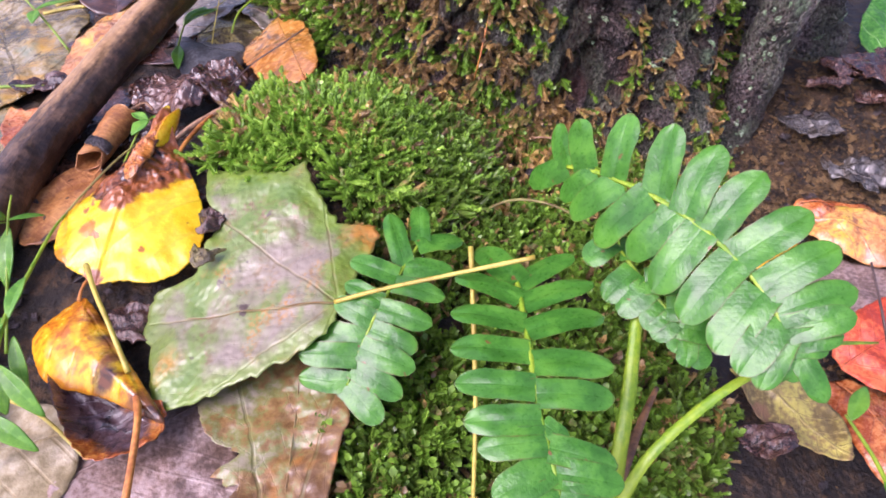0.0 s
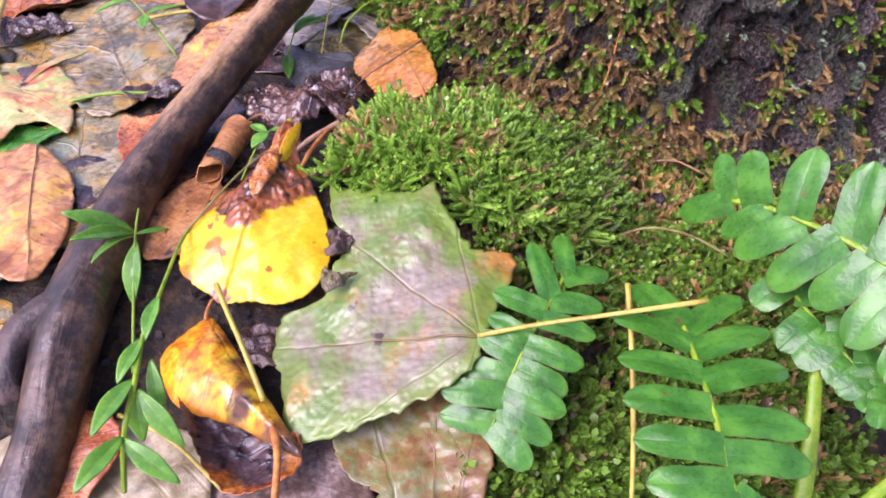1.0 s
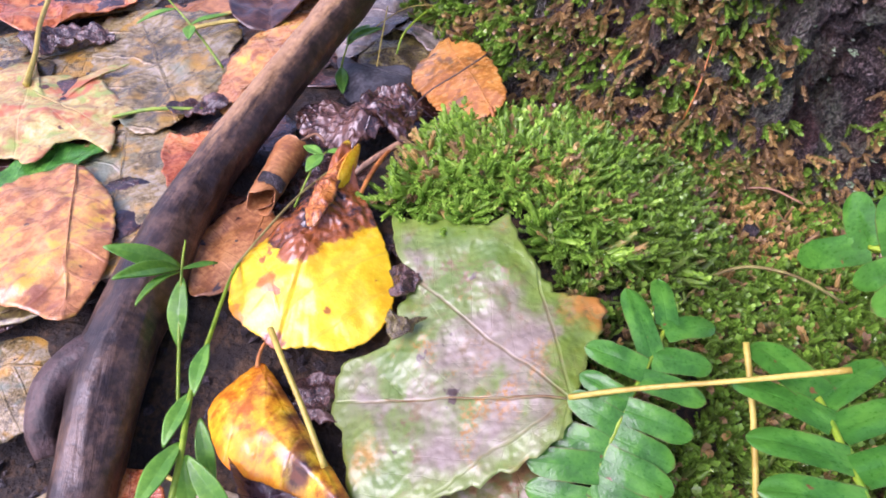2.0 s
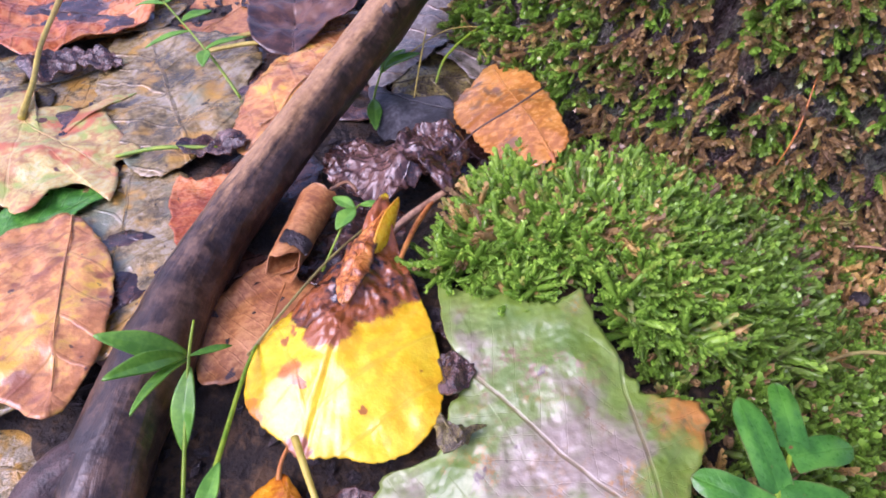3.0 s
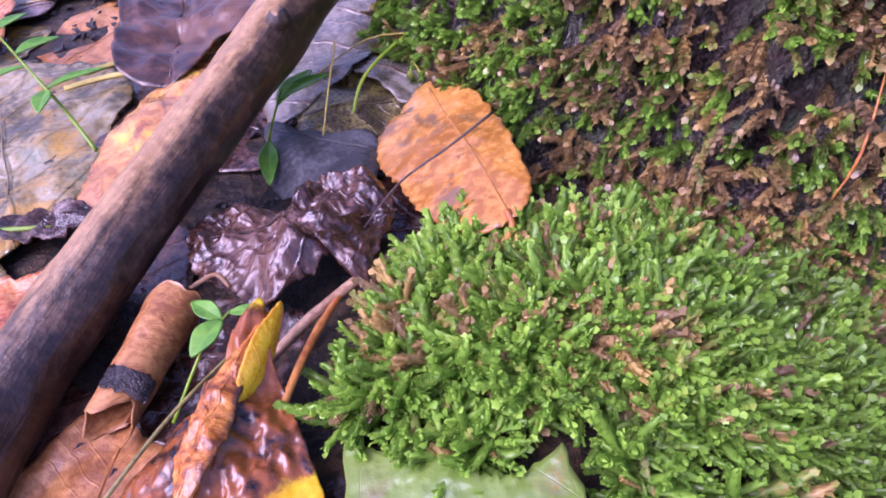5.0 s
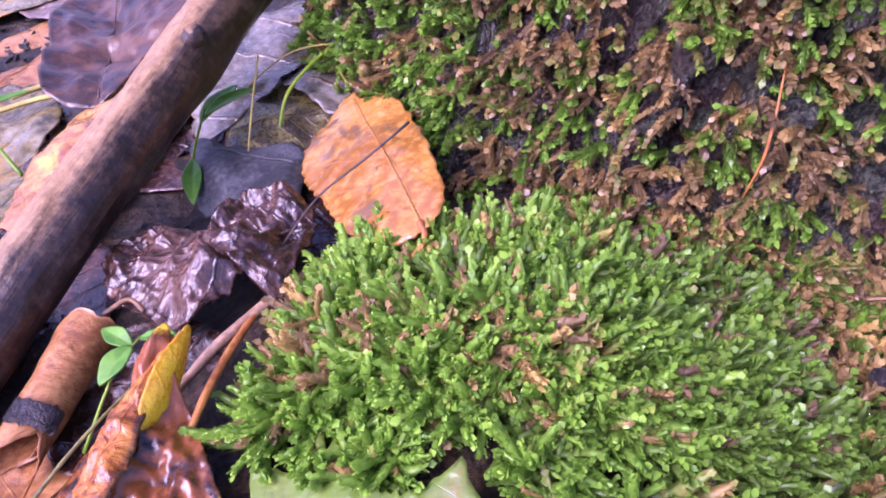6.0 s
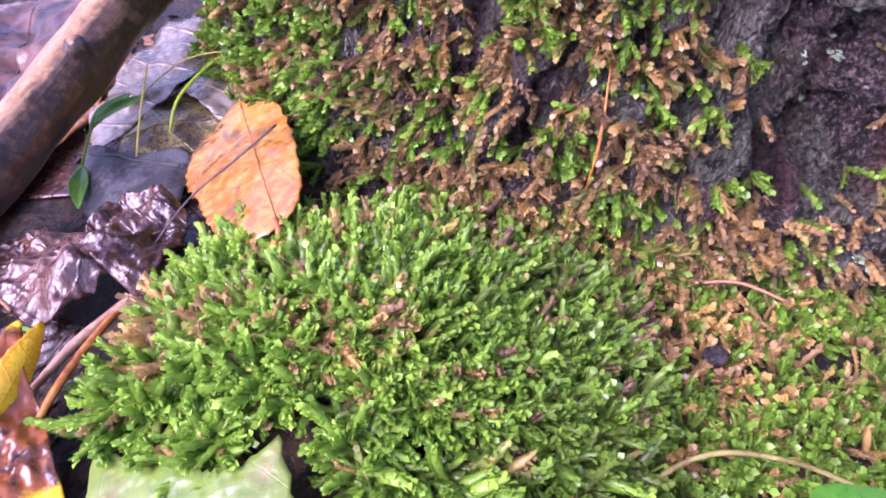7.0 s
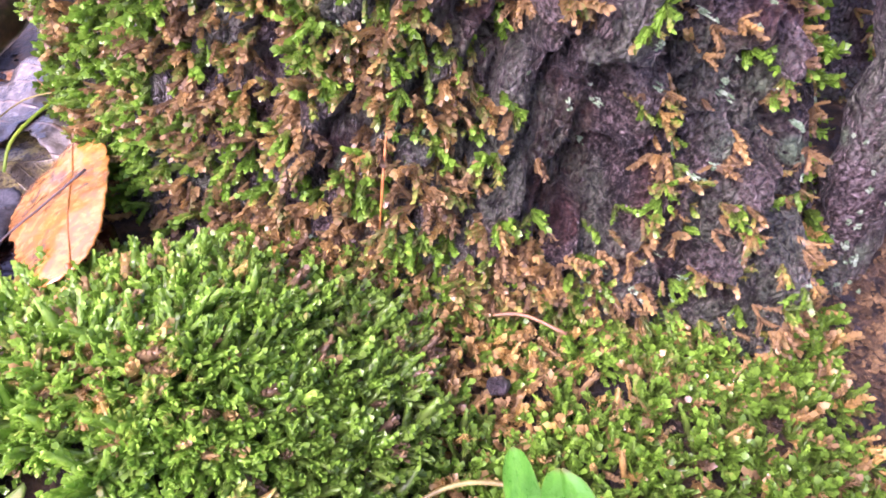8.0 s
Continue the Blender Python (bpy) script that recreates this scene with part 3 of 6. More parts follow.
def blade_mesh(name, outline, material, base, tip, dome=0.0, wave=0.0015, fold=0.0, curl=0.0, tilt=(0.0, 0.0), crumple=0.0, crumple_size=0.006,
               tooth=0.0006, rings=14, per=9, thick=0.00035, seed=0, bend=None, centre=(0, 0), sag=None):
    """A leaf blade from a short outline in millimetres round its centre. base and tip give the midrib (mm).
    dome lifts the middle, curl lifts the rim, fold creases it along the midrib, crumple wrinkles it. sag pulls it down onto the ground's lie."""
    rnd = random.Random(seed)
    line = smooth_path([(x / 1000, y / 1000, 0) for x, y in outline], per, True)
    n = len(line)
    c = Vector((centre[0] / 1000, centre[1] / 1000, 0))
    b, t = Vector((*base, 0)) / 1000, Vector((*tip, 0)) / 1000
    axis = (t - b).normalized()
    length = (t - b).length
    cross = Vector((axis.y, -axis.x, 0))
    size = max((p - c).length for p in line)
    rim_pts = []
    for i, p in enumerate(line):
        d = (p - c).normalized()
        rim_pts.append(p + d * (tooth * (noise.noise((i * 0.37, seed * 3.1, 0)) + 0.8 * ((i % 4) / 3 - 0.5) + 0.5 * rnd.uniform(-1, 1))))

    def height(p, r):
        q = p - c
        u, v = (p - b).dot(cross), (p - b).dot(axis)
        z = dome * (1 - r * r) + curl * r ** 3 * (0.6 + 0.8 * noise.noise((p.x * 40 + seed, p.y * 40, 2)))
        z += tilt[0] * q.x + tilt[1] * q.y + fold * abs(u)
        z += wave * noise.noise((p.x * 55 + seed, p.y * 55, 0)) + 0.4 * wave * noise.noise((p.x * 150, p.y * 150 + seed, 1))
        if crumple:
            k = 1 / crumple_size
            z += crumple * (1 - 2.2 * abs(noise.noise((p.x * k + seed, p.y * k, 5)))) + 0.45 * crumple * (1 - 2.2 * abs(noise.noise((p.x * k * 2.3, p.y * k * 2.3 + seed, 7))))
        if bend:
            z += bend(u / length, v / length)
        if sag:
            z += sag(p)
        return z

    verts, uvs, rim, faces = [], [], [], []
    for side in (0, 1):
        off = -thick * side
        verts.append(Vector((c.x, c.y, height(c, 0) + off)))
        uvs.append(((c - b).dot(cross) / length, (c - b).dot(axis) / length))
        rim.append(0.0)
        for k in range(1, rings + 1):
            r = (k / rings) ** 0.85
            for i in range(n):
                p = c + (rim_pts[i] - c) * r
                verts.append(Vector((p.x, p.y, height(p, r) + off)))
                uvs.append(((p - b).dot(cross) / length, (p - b).dot(axis) / length))
                rim.append(r)
    half = 1 + rings * n
    for side in (0, 1):
        o = half * side
        for i in range(n):
            j = (i + 1) % n
            f = (o, o + 1 + i, o + 1 + j)
            faces.append(f if not side else f[::-1])
            for k in range(rings - 1):
                a = o + 1 + k * n
                f = (a + i, a + n + i, a + n + j, a + j)
                faces.append(f if not side else f[::-1])
    a = 1 + (rings - 1) * n
    for i in range(n):
        j = (i + 1) % n
        faces.append((a + i, half + a + i, half + a + j, a + j))
    me = mesh_of(name, verts, faces, material, True, uvs, rim, n)
    return me, height, (b, t, axis, cross, length)


def leaf(label, at, outline, material, base, tip, stalk=None, stalk_mat=None, stalk_r=0.0008, rib=True, rib_mat=None, name="fallen_leaf", category="leaf", **kw):
    """A fallen leaf: blade, midrib and, where it shows, stalk (path in metres from the leaf's centre)."""
    ob = thing(name, label, category, at)
    me, height, (b, t, axis, cross, length) = blade_mesh("blade", outline, material, base, tip, **kw)
    piece("blade", me, ob)
    if rib:
        c = Vector((*kw.get("centre", (0, 0)), 0)) / 1000
        size = max((Vector((x, y, 0)) / 1000 - c).length for x, y in outline)
        path = []
        for k in range(9):
            p = b + (t - b) * (0.02 + 0.88 * k / 8)
            path.append((p.x, p.y, height(p, min(1, (p - c).length / size)) + 0.00005))
        piece("midrib", tube("midrib", path, [0.0004, 0.00018], rib_mat or material, 6, 3), ob)
    if stalk:
        piece("stalk", tube("stalk", stalk, [stalk_r * 1.3, stalk_r, stalk_r, stalk_r * 1.2], stalk_mat or STALK_YELLOW, 8, 6, wob=0.12), ob)
    return ob


# ---- the ground ----
def grid_axis(lo, hi, step, far):
    mid = list(np.arange(lo, hi + step / 2, step))
    out, d, v = [], step * 2, hi
    while v < far:
        v += d
        d *= 1.5
        out.append(v)
    inn, d, v = [], step * 2, lo
    while v > -far:
        v -= d
        d *= 1.5
        inn.append(v)
    return inn[::-1] + mid + out


gx, gy = grid_axis(-0.45, 0.36, 0.005, 300.0), grid_axis(0.0, 0.62, 0.005, 300.0)
verts = [(x, y, ground_z(x, y)) for y in gy for x in gx]
w = len(gx)
faces = [(j * w + i, j * w + i + 1, (j + 1) * w + i + 1, (j + 1) * w + i) for j in range(len(gy) - 1) for i in range(w - 1)]
ground = piece("ground", mesh_of("ground", verts, faces, SOIL))
tagged(ground, "dark wet woodland soil under fallen leaves and moss", "ground", kind="structure")

# ---- the foot of the tree ----
AXIS = (0.055, 0.43)


def trunk_r(phi, z):
    """Radius of the trunk; phi in degrees from the side that faces the viewer, to the right."""
    h = max(z, -0.04)
    r = 0.150 + 0.022 * math.exp(-(((phi - 20) / 16) ** 2)) + 0.018 * ease(-20, -60, phi)
    r += 0.008 * math.exp(-max(h + 0.012, 0) / 0.014) - 0.040 * (1 - math.exp(-max(h, 0) / 0.09))
    lean = phi - 45 * h
    # two root ridges with deep furrows beside them
    low = 0.55 + 0.45 * ease(-0.032, 0.025, h)
    r += 0.006 * math.exp(-(((lean - 19) / 5) ** 4)) - 0.010 * math.exp(-(((lean - 30) / 2.6) ** 2))
    r -= 0.020 * math.exp(-(((lean - 38) / 8.0) ** 4))
    r += 0.040 * low * math.exp(-(((lean - 53.5) / 4.6) ** 4)) - 0.05 * ease(62, 82, lean)
    # a hollow where a slab of bark has come away, under the lip of the next slab
    r -= 0.009 * math.exp(-(((phi - 4.5) / 4.2) ** 4) - ((h - 0.024) / 0.024) ** 4)
    r += 0.009 * math.exp(-(((phi - 6.5) / 5.0) ** 4) - ((h - 0.063) / 0.011) ** 8)
    # bark plates: upright, leaning slabs with cracks between them
    x, y = phi * 0.062, h
    n1 = noise.noise((x * 1.5 - y * 14, y * 9, 1.0))
    q = Vector((x * 4.0 - y * 40 + 0.4 * noise.noise((x * 5, y * 60, 3)), y * 34 + 0.4 * noise.noise((x * 5, y * 60, 13)), 0.5))
    dist, sites = noise.voronoi(q)
    crack = min(1.0, (dist[1] - dist[0]) * 3.2)
    step = noise.cell(sites[0] * 7.7)
    r += 0.006 * n1 + (1 + 0.7 * ease(6, 22, phi)) * (0.0065 * crack + 0.0040 * step - 0.0050) * ease(-0.025, 0.005, h + 0.0007 * phi)
    n3 = noise.noise((x * 13.0, y * 130, 8.0))
    n4 = noise.noise((x * 24.0 - y * 120, y * 210, 18.0))
    return r + 0.0030 * (0.5 - abs(n3)) + 0.0020 * (0.5 - abs(n4)) + 0.0013 * noise.noise((x * 34, y * 420, 2.0))


def trunk_point(phi, z):
    r = trunk_r(phi, z)
    a = radians(phi)
    return Vector((AXIS[0] + r * math.sin(a), AXIS[1] - r * math.cos(a), z))


phis = list(np.arange(-88, 78.01, 0.42)) + list(np.arange(84, 270, 6.0))
zs = list(np.arange(-0.06, 0.155, 0.0011)) + [0.16, 0.18, 0.21, 0.25, 0.3, 0.4, 0.55, 0.75, 1.0, 1.4, 1.9, 2.5]
verts = [trunk_point(p, z) for z in zs for p in phis]
w = len(phis)
faces = [(j * w + i, j * w + (i + 1) % w, (j + 1) * w + (i + 1) % w, (j + 1) * w + i) for j in range(len(zs) - 1) for i in range(w)]
tree = thing("tree_trunk", "old tree foot with dark wet furrowed bark, moss and lichen", "tree", (0, 0, 0))
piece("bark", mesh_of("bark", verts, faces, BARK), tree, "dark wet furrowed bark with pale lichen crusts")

ROOT = [(0.134, 0.262, -0.040), (0.1395, 0.272, -0.026), (0.1445, 0.281, -0.012), (0.1480, 0.283, 0.018), (0.1500, 0.285, 0.048), (0.1480, 0.296, 0.090), (0.138, 0.314, 0.140)]
piece("root_ridge", tube("root_ridge", ROOT, [0.005, 0.0085, 0.0098, 0.0102, 0.0108, 0.012, 0.010], BARK, 56, 36, wob=0.30, seed=2.0), tree, "rounded root ridge with grey-brown bark")

# ---- moss ----


def shoot_shape(seed, leaves, flat, fat, size, spread, slim=0.44):
    """One moss shoot along +z, one unit long: a plump core set all round with small overlapping leaflets, blunt at its end."""
    rnd = random.Random(seed)
    V, T, A = [], [], []
    bx, by = rnd.uniform(-0.35, 0.35), rnd.uniform(-0.25, 0.25)
    rings, sides = 4, 5

    def axis(s):
        return Vector((bx * s * s, by * s * s, s))

    for k in range(rings + 1):
        s = k / rings * 0.97
        g = fat * (0.65, 0.95, 1.05, 0.85, 0.42)[k] * rnd.uniform(0.85, 1.15)
        for j in range(sides):
            a = 2 * math.pi * (j + 0.5 * (k % 2)) / sides
            V.append(axis(s) + Vector((math.cos(a) * g, math.sin(a) * g * flat, 0)))
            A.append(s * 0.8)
    for k in range(rings):
        for j in range(sides):
            p, q = k * sides + j, k * sides + (j + 1) % sides
            T += [(p, q, p + sides), (q, q + sides, p + sides)]
    V.append(axis(1.0))
    A.append(0.9)
    T += [(rings * sides + j, rings * sides + (j + 1) % sides, len(V) - 1) for j in range(sides)]
    for k in range(leaves):
        s = 0.03 + 0.90 * k / (leaves - 1)
        a = k * 2.4 + rnd.uniform(-0.35, 0.35)
        out = Vector((math.cos(a), math.sin(a) * flat, 0))
        d = (out.normalized() * spread + Vector((0, 0, 1.0))).normalized()
        ln = size * rnd.uniform(0.85, 1.15)
        wd = ln * rnd.uniform(0.86, 1.14) * slim
        side = d.cross(out).normalized() * wd
        o = axis(s) + out * fat * 0.7
        i = len(V)
        bow = d.cross(side).normalized() * wd * 0.3
        V += [o - side * 0.5, o + d * ln * 0.55 - side + bow, o + d * ln, o + d * ln * 0.55 + side + bow, o + side * 0.5]
        T += [(i, i + 1, i + 4), (i + 1, i + 3, i + 4), (i + 1, i + 2, i + 3)]
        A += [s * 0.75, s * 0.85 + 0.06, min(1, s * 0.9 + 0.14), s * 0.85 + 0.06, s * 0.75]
    return np.array(V), np.array(T), np.array(A)


# long tongues for the cushion, short plump shoots for the bark
TONGUES = [shoot_shape(k, 24 + k % 5, 0.36 + 0.10 * (k % 4), 0.118, 0.13, 0.40, 0.48) for k in range(12)]
STUBS = [shoot_shape(k + 40, 20 + k % 4, 0.28 + 0.08 * (k % 4), 0.095, 0.25, 0.70, 0.40) for k in range(12)]


def moss_object(name, label, spots, seed, shapes):
    """spots: (place, direction, length, dead share, chance) of every shoot. One object of many shoots."""
    rnd = random.Random(seed)
    Vs, Ts, Cs, off = [], [], [], 0
    for p, d, ln, dead, chance in spots:
        V, T, A = shapes[rnd.randrange(len(shapes))]
        d = d.normalized()
        x = d.orthogonal().normalized()
        a = rnd.uniform(0, 6.283)
        x = x * math.cos(a) + d.cross(x) * math.sin(a)
        m = np.array((x, d.cross(x), d)).T * ln
        m[:, 0] *= 1.0
        Vs.append(V @ m.T + np.array(p))
        Ts.append(T + off)
        off += len(V)
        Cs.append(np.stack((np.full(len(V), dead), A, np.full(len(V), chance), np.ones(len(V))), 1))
    V, T, C = np.concatenate(Vs), np.concatenate(Ts), np.concatenate(Cs)
    me = bpy.data.meshes.new(name)
    me.vertices.add(len(V))
    me.vertices.foreach_set("co", V.astype(np.float32).ravel())
    me.loops.add(T.size)
    me.loops.foreach_set("vertex_index", T.astype(np.int32).ravel())
    me.polygons.add(len(T))
    me.polygons.foreach_set("loop_start", np.arange(0, T.size, 3, dtype=np.int32))
    me.polygons.foreach_set("use_smooth", [True] * len(T))
    me.attributes.new("shoot", "FLOAT_COLOR", "POINT").data.foreach_set("color", C.astype(np.float32).ravel())
    me.materials.append(MOSS)
    me.update(calc_edges=True)
    me.validate()
    return tagged(piece(name, me), label, "moss", kind="stuff")


def mound_share(x, y):
    """1 in the heart of the mound, 0 at its rim."""
    return 1 - math.sqrt(((x + 0.043) / (0.060 if x < -0.043 else 0.072)) ** 2 + ((y - 0.243) / (0.044 if y < 0.243 else 0.036)) ** 2)


rnd = random.Random(5)
spots = []
while len(spots) < 3700:
    x, y = rnd.uniform(-0.12, 0.02), rnd.uniform(0.195, 0.29)
    if y < 0.221 - 1.25 * max(0, x + 0.052) - 0.012 * math.exp(-((x + 0.073) / 0.008) ** 2) and x > -0.104:
        continue
    if x < -0.083 - 0.5 * (0.277 - y) + 0.010:
        continue
    s = mound_share(x, y) + 0.12 * noise.noise((x * 60, y * 60, 0))
    if s < 0 or rnd.random() > 0.25 + 2.5 * s:
        continue
    clump = noise.noise((x * 110, y * 110, 9.0))
    if clump < -0.13:
        continue
    out = Vector((x + 0.058, (y - 0.243) * 1.3, 0)) * 11
    d = Vector((0, 0, 0.50)) + out * 1.05 + Vector((rnd.gauss(0, 0.85), rnd.gauss(0, 0.85), rnd.gauss(0, 0.15)))
    d += Vector((noise.noise((x * 90, y * 90, 3)), noise.noise((x * 90, y * 90, 6)), 0)) * 0.9
    dead = 0.9 if noise.noise((x * 70, y * 70, 12)) > 0.22 and rnd.random() < 0.45 or rnd.random() < 0.02 else max(0.0, 0.22 + 0.35 * noise.noise((x * 55, y * 55, 17)) + rnd.gauss(0, 0.12))
    # shoots darken rightwards: deeper green, with that flank's lower light painted in
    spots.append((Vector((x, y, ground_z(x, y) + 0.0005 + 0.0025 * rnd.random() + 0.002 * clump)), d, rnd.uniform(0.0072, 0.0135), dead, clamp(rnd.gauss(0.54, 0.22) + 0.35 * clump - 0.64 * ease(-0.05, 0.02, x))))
dewy = [(p + d.normalized() * ln * rnd.uniform(0.6, 1.02), ln) for p, d, ln, dead, chance in spots if rnd.random() < 0.4]
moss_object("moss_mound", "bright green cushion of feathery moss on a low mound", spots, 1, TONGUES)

spots = []
while len(spots) < 11000:
    x, y = rnd.uniform(-0.05, 0.15), rnd.uniform(0.04, 0.295)
    if mound_share(x, y) > 0.05 or x < -0.035 + 0.02 * noise.noise((y * 40, 0, 0)) or x > 0.106 + 0.026 * ease(0.17, 0.21, y) - 0.35 * max(0, 0.15 - y) + 0.03 * noise.noise((y * 30, 4, 0)):
        continue
    clump = noise.noise((x * 80, y * 80, 2.0))
    if clump < -0.25 and rnd.random() < 0.8:
        continue
    brown = 1.1 * math.exp(-((x - 0.035) / 0.030) ** 2 - ((y - 0.250) / 0.017) ** 2) + 0.8 * math.exp(-((x + 0.0) / 0.05) ** 2 - ((y - 0.285) / 0.012) ** 2)
    dead = 0.9 if rnd.random() < 0.09 + 0.75 * brown + 0.22 * ease(0.08, 0.14, x) else max(0.0, 0.2 + 0.35 * noise.noise((x * 55, y * 55, 17)) + rnd.gauss(0, 0.12))
    d = Vector((rnd.gauss(0, 0.6), rnd.gauss(0, 0.6) - 0.25, 0.8))
    spots.append((Vector((x, y, ground_z(x, y) - 0.001)), d, rnd.uniform(0.0050, 0.0095) * (1 + 0.4 * ease(0.17, 0.13, y)), dead, clamp(rnd.gauss(0.13, 0.18) + 0.3 * clump + 0.10 * ease(0.01, 0.05, x) * ease(0.15, 0.20, y) - 0.10 * ease(0.06, 0.12, x) + (0.35 if dead == 0.9 else 0.0))))
dewy += [(p + d.normalized() * ln * rnd.uniform(0.6, 1.02), ln) for p, d, ln, dead, chance in spots if rnd.random() < 0.10]
moss_object("moss_carpet", "deep green moss carpet at the foot of the tree", spots, 2, TONGUES + STUBS)

spots = []
tries = 0
while len(spots) < 10500 and tries < 200000:
    tries += 1
    phi, z = rnd.uniform(-80, 50), rnd.uniform(-0.03, 0.13)
    here = noise.noise((phi * 0.20, z * 70, 3.0)) + 0.5 * noise.noise((phi * 0.5, z * 160, 8.0))
    # thick on the left flank and in the furrow by the root, thin on the bare plates
    want = 0.85 * ease(12, -10, phi) + 0.9 * ease(0.03, -0.01, z) + 1.6 * math.exp(-(((phi - 45 * z - 29) / 3.2) ** 2)) - 0.9 * math.exp(-(((phi - 4.5) / 4.0) ** 2) - ((z - 0.026) / 0.020) ** 2) + 0.68 * ease(4, 12, phi) + 0.55 * ease(-28, -45, phi) - 0.1
    if here * 0.9 + want < 0.30 + 0.3 * rnd.random():
        continue
    p = trunk_point(phi, z)
    a = radians(phi)
    out = Vector((math.sin(a), -math.cos(a), 0)) * 0.8 + Vector((rnd.gauss(0, 0.3), rnd.gauss(0, 0.2), rnd.gauss(-0.40, 0.35)))
    mix = noise.noise((phi * 0.3, z * 90, 20.0))
    green = ease(-34, -50, phi) * 0.35 + 0.6 * math.exp(-(((phi - 45 * z - 29) / 4) ** 2))
    tone = rnd.gauss(0.5, 0.16) + 0.8 * (mix + 0.15 - 1.1 * green)
    # every tuft is a spray of a few shoots
    for k in range(rnd.choice((2, 3, 4))):
        d = out + Vector((rnd.gauss(0, 0.42), rnd.gauss(0, 0.25), rnd.gauss(0, 0.42)))
        spots.append((p - out * 0.0006, d, rnd.uniform(0.0042, 0.0092) * (1 - 0.25 * ease(2, 10, phi)), clamp(tone + rnd.gauss(0, 0.10)), clamp(rnd.gauss(0.34, 0.20))))
# a thick tuft down the flank of the root ridge
for k in range(900):
    z = rnd.uniform(-0.025, 0.065)
    phi = rnd.gauss(29.2, 1.5) + 45 * z
    if noise.noise((phi * 0.7, z * 60, 31.0)) < 0.0:
        continue
    d = Vector((-0.35 + rnd.gauss(0, 0.4), -0.75 + rnd.gauss(0, 0.3), rnd.gauss(-0.1, 0.4)))
    spots.append((trunk_point(phi, z) - d * 0.0006, d, rnd.uniform(0.006, 0.0115), 0.9 if rnd.random() < 0.12 else rnd.uniform(0.0, 0.3), clamp(rnd.gauss(0.28, 0.22))))
dewy += [(p + d.normalized() * ln * rnd.uniform(0.6, 1.02), ln) for p, d, ln, dead, chance in spots if rnd.random() < 0.12]
moss_object("trunk_moss", "sparse green and dead brown moss tufts clinging to bark", spots, 3, STUBS)

# beads of water caught on the shoots
WATER = Mat("clear_water")
WATER.set(Base_Color=(1.0, 1.0, 1.0), Roughness=0.02, IOR=1.33, Transmission_Weight=1.0)
ball = bmesh.new()
bmesh.ops.create_icosphere(ball, subdivisions=1, radius=1.0)
BALL_V, BALL_F = np.array([tuple(v.co) for v in ball.verts]), [tuple(v.index for v in f.verts) for f in ball.faces]
ball.free()
V, F = [], []
for p, ln in dewy:
    n = len(V)
    r = rnd.uniform(0.00012, 0.00030)
    V += [tuple(q) for q in BALL_V * r + np.array(p)]
    F += [(a + n, b + n, c + n) for a, b, c in BALL_F]
tagged(piece("water_beads", mesh_of("water_beads", V, F, WATER.mat)), "tiny clear beads of water on the moss", "water", kind="stuff")

# ---- the fallen branch ----
branch = thing("fallen_branch", "dark wet fallen branch worn to bare wood on top", "branch")
PATH = [(-0.1003, 0.425, 0.052), (-0.117, 0.378, 0.041), (-0.128, 0.347, 0.034), (-0.1400, 0.313, 0.0265), (-0.1530, 0.277, 0.019), (-0.1660, 0.2395, 0.0105), (-0.1725, 0.211, 0.005), (-0.1735, 0.185, 0.002), (-0.1735, 0.157, -0.001), (-0.1710, 0.135, -0.006), (-0.1675, 0.114, -0.010), (-0.164, 0.090, -0.015)]
piece("shaft", tube("shaft", PATH[::-1], [0.0092, 0.0092, 0.0102, 0.0114, 0.0112, 0.0098, 0.0093, 0.0090, 0.0093, 0.0098, 0.0104, 0.0106], BRANCH, 48, 14, wob=0.09), branch)
piece("branch_stub", tube("branch_stub", [(-0.173, 0.157, -0.001), (-0.181, 0.150, 0.001), (-0.187, 0.142, -0.002), (-0.188, 0.133, -0.008), (-0.186, 0.127, -0.014)], [0.0085, 0.0072, 0.0062, 0.0052, 0.004], TWIG_DARK, 18, 6, wob=0.25, seed=4.0), branch, "broken side branch stub")
piece("knot", tube("knot", [(-0.1300, 0.333, 0.034), (-0.1262, 0.331, 0.0408)], [0.0045, 0.003], BRANCH, 14, 4, wob=0.2, seed=7.0), branch)

# ---- the named leaves, nearest the subject first ----


SCORCH = ((-0.10, 0.52, 0.12), (-0.03, 0.42, 0.09), (0.04, 0.60, 0.15), (0.16, 0.76, 0.17), (-0.02, 0.78, 0.2))


def tip_rise(u, v):
    """The scorched end of the leaf buckles and rises."""
    near = max(ease(r + 0.03, r - 0.05, math.hypot(u - a, v - b)) for a, b, r in SCORCH)
    folds = 0.5 - 1.4 * abs(noise.noise((u * 10, v * 7, 3))) + 0.5 * (0.5 - 1.4 * abs(noise.noise((u * 24 + 2, v * 17, 5)))) + 0.2 * noise.noise((u * 55, v * 45, 8))
    return 0.008 * ease(0.72, 1.0, v) + near * (0.0006 + 0.0026 * folds) + 0.0018 * math.exp(-((u + 0.02) / 0.10) ** 2) * ease(0.05, 0.5, v) - 0.0006 * math.exp(-((u - 0.01) / 0.010) ** 2) * ease(0.7, 0.1, v)


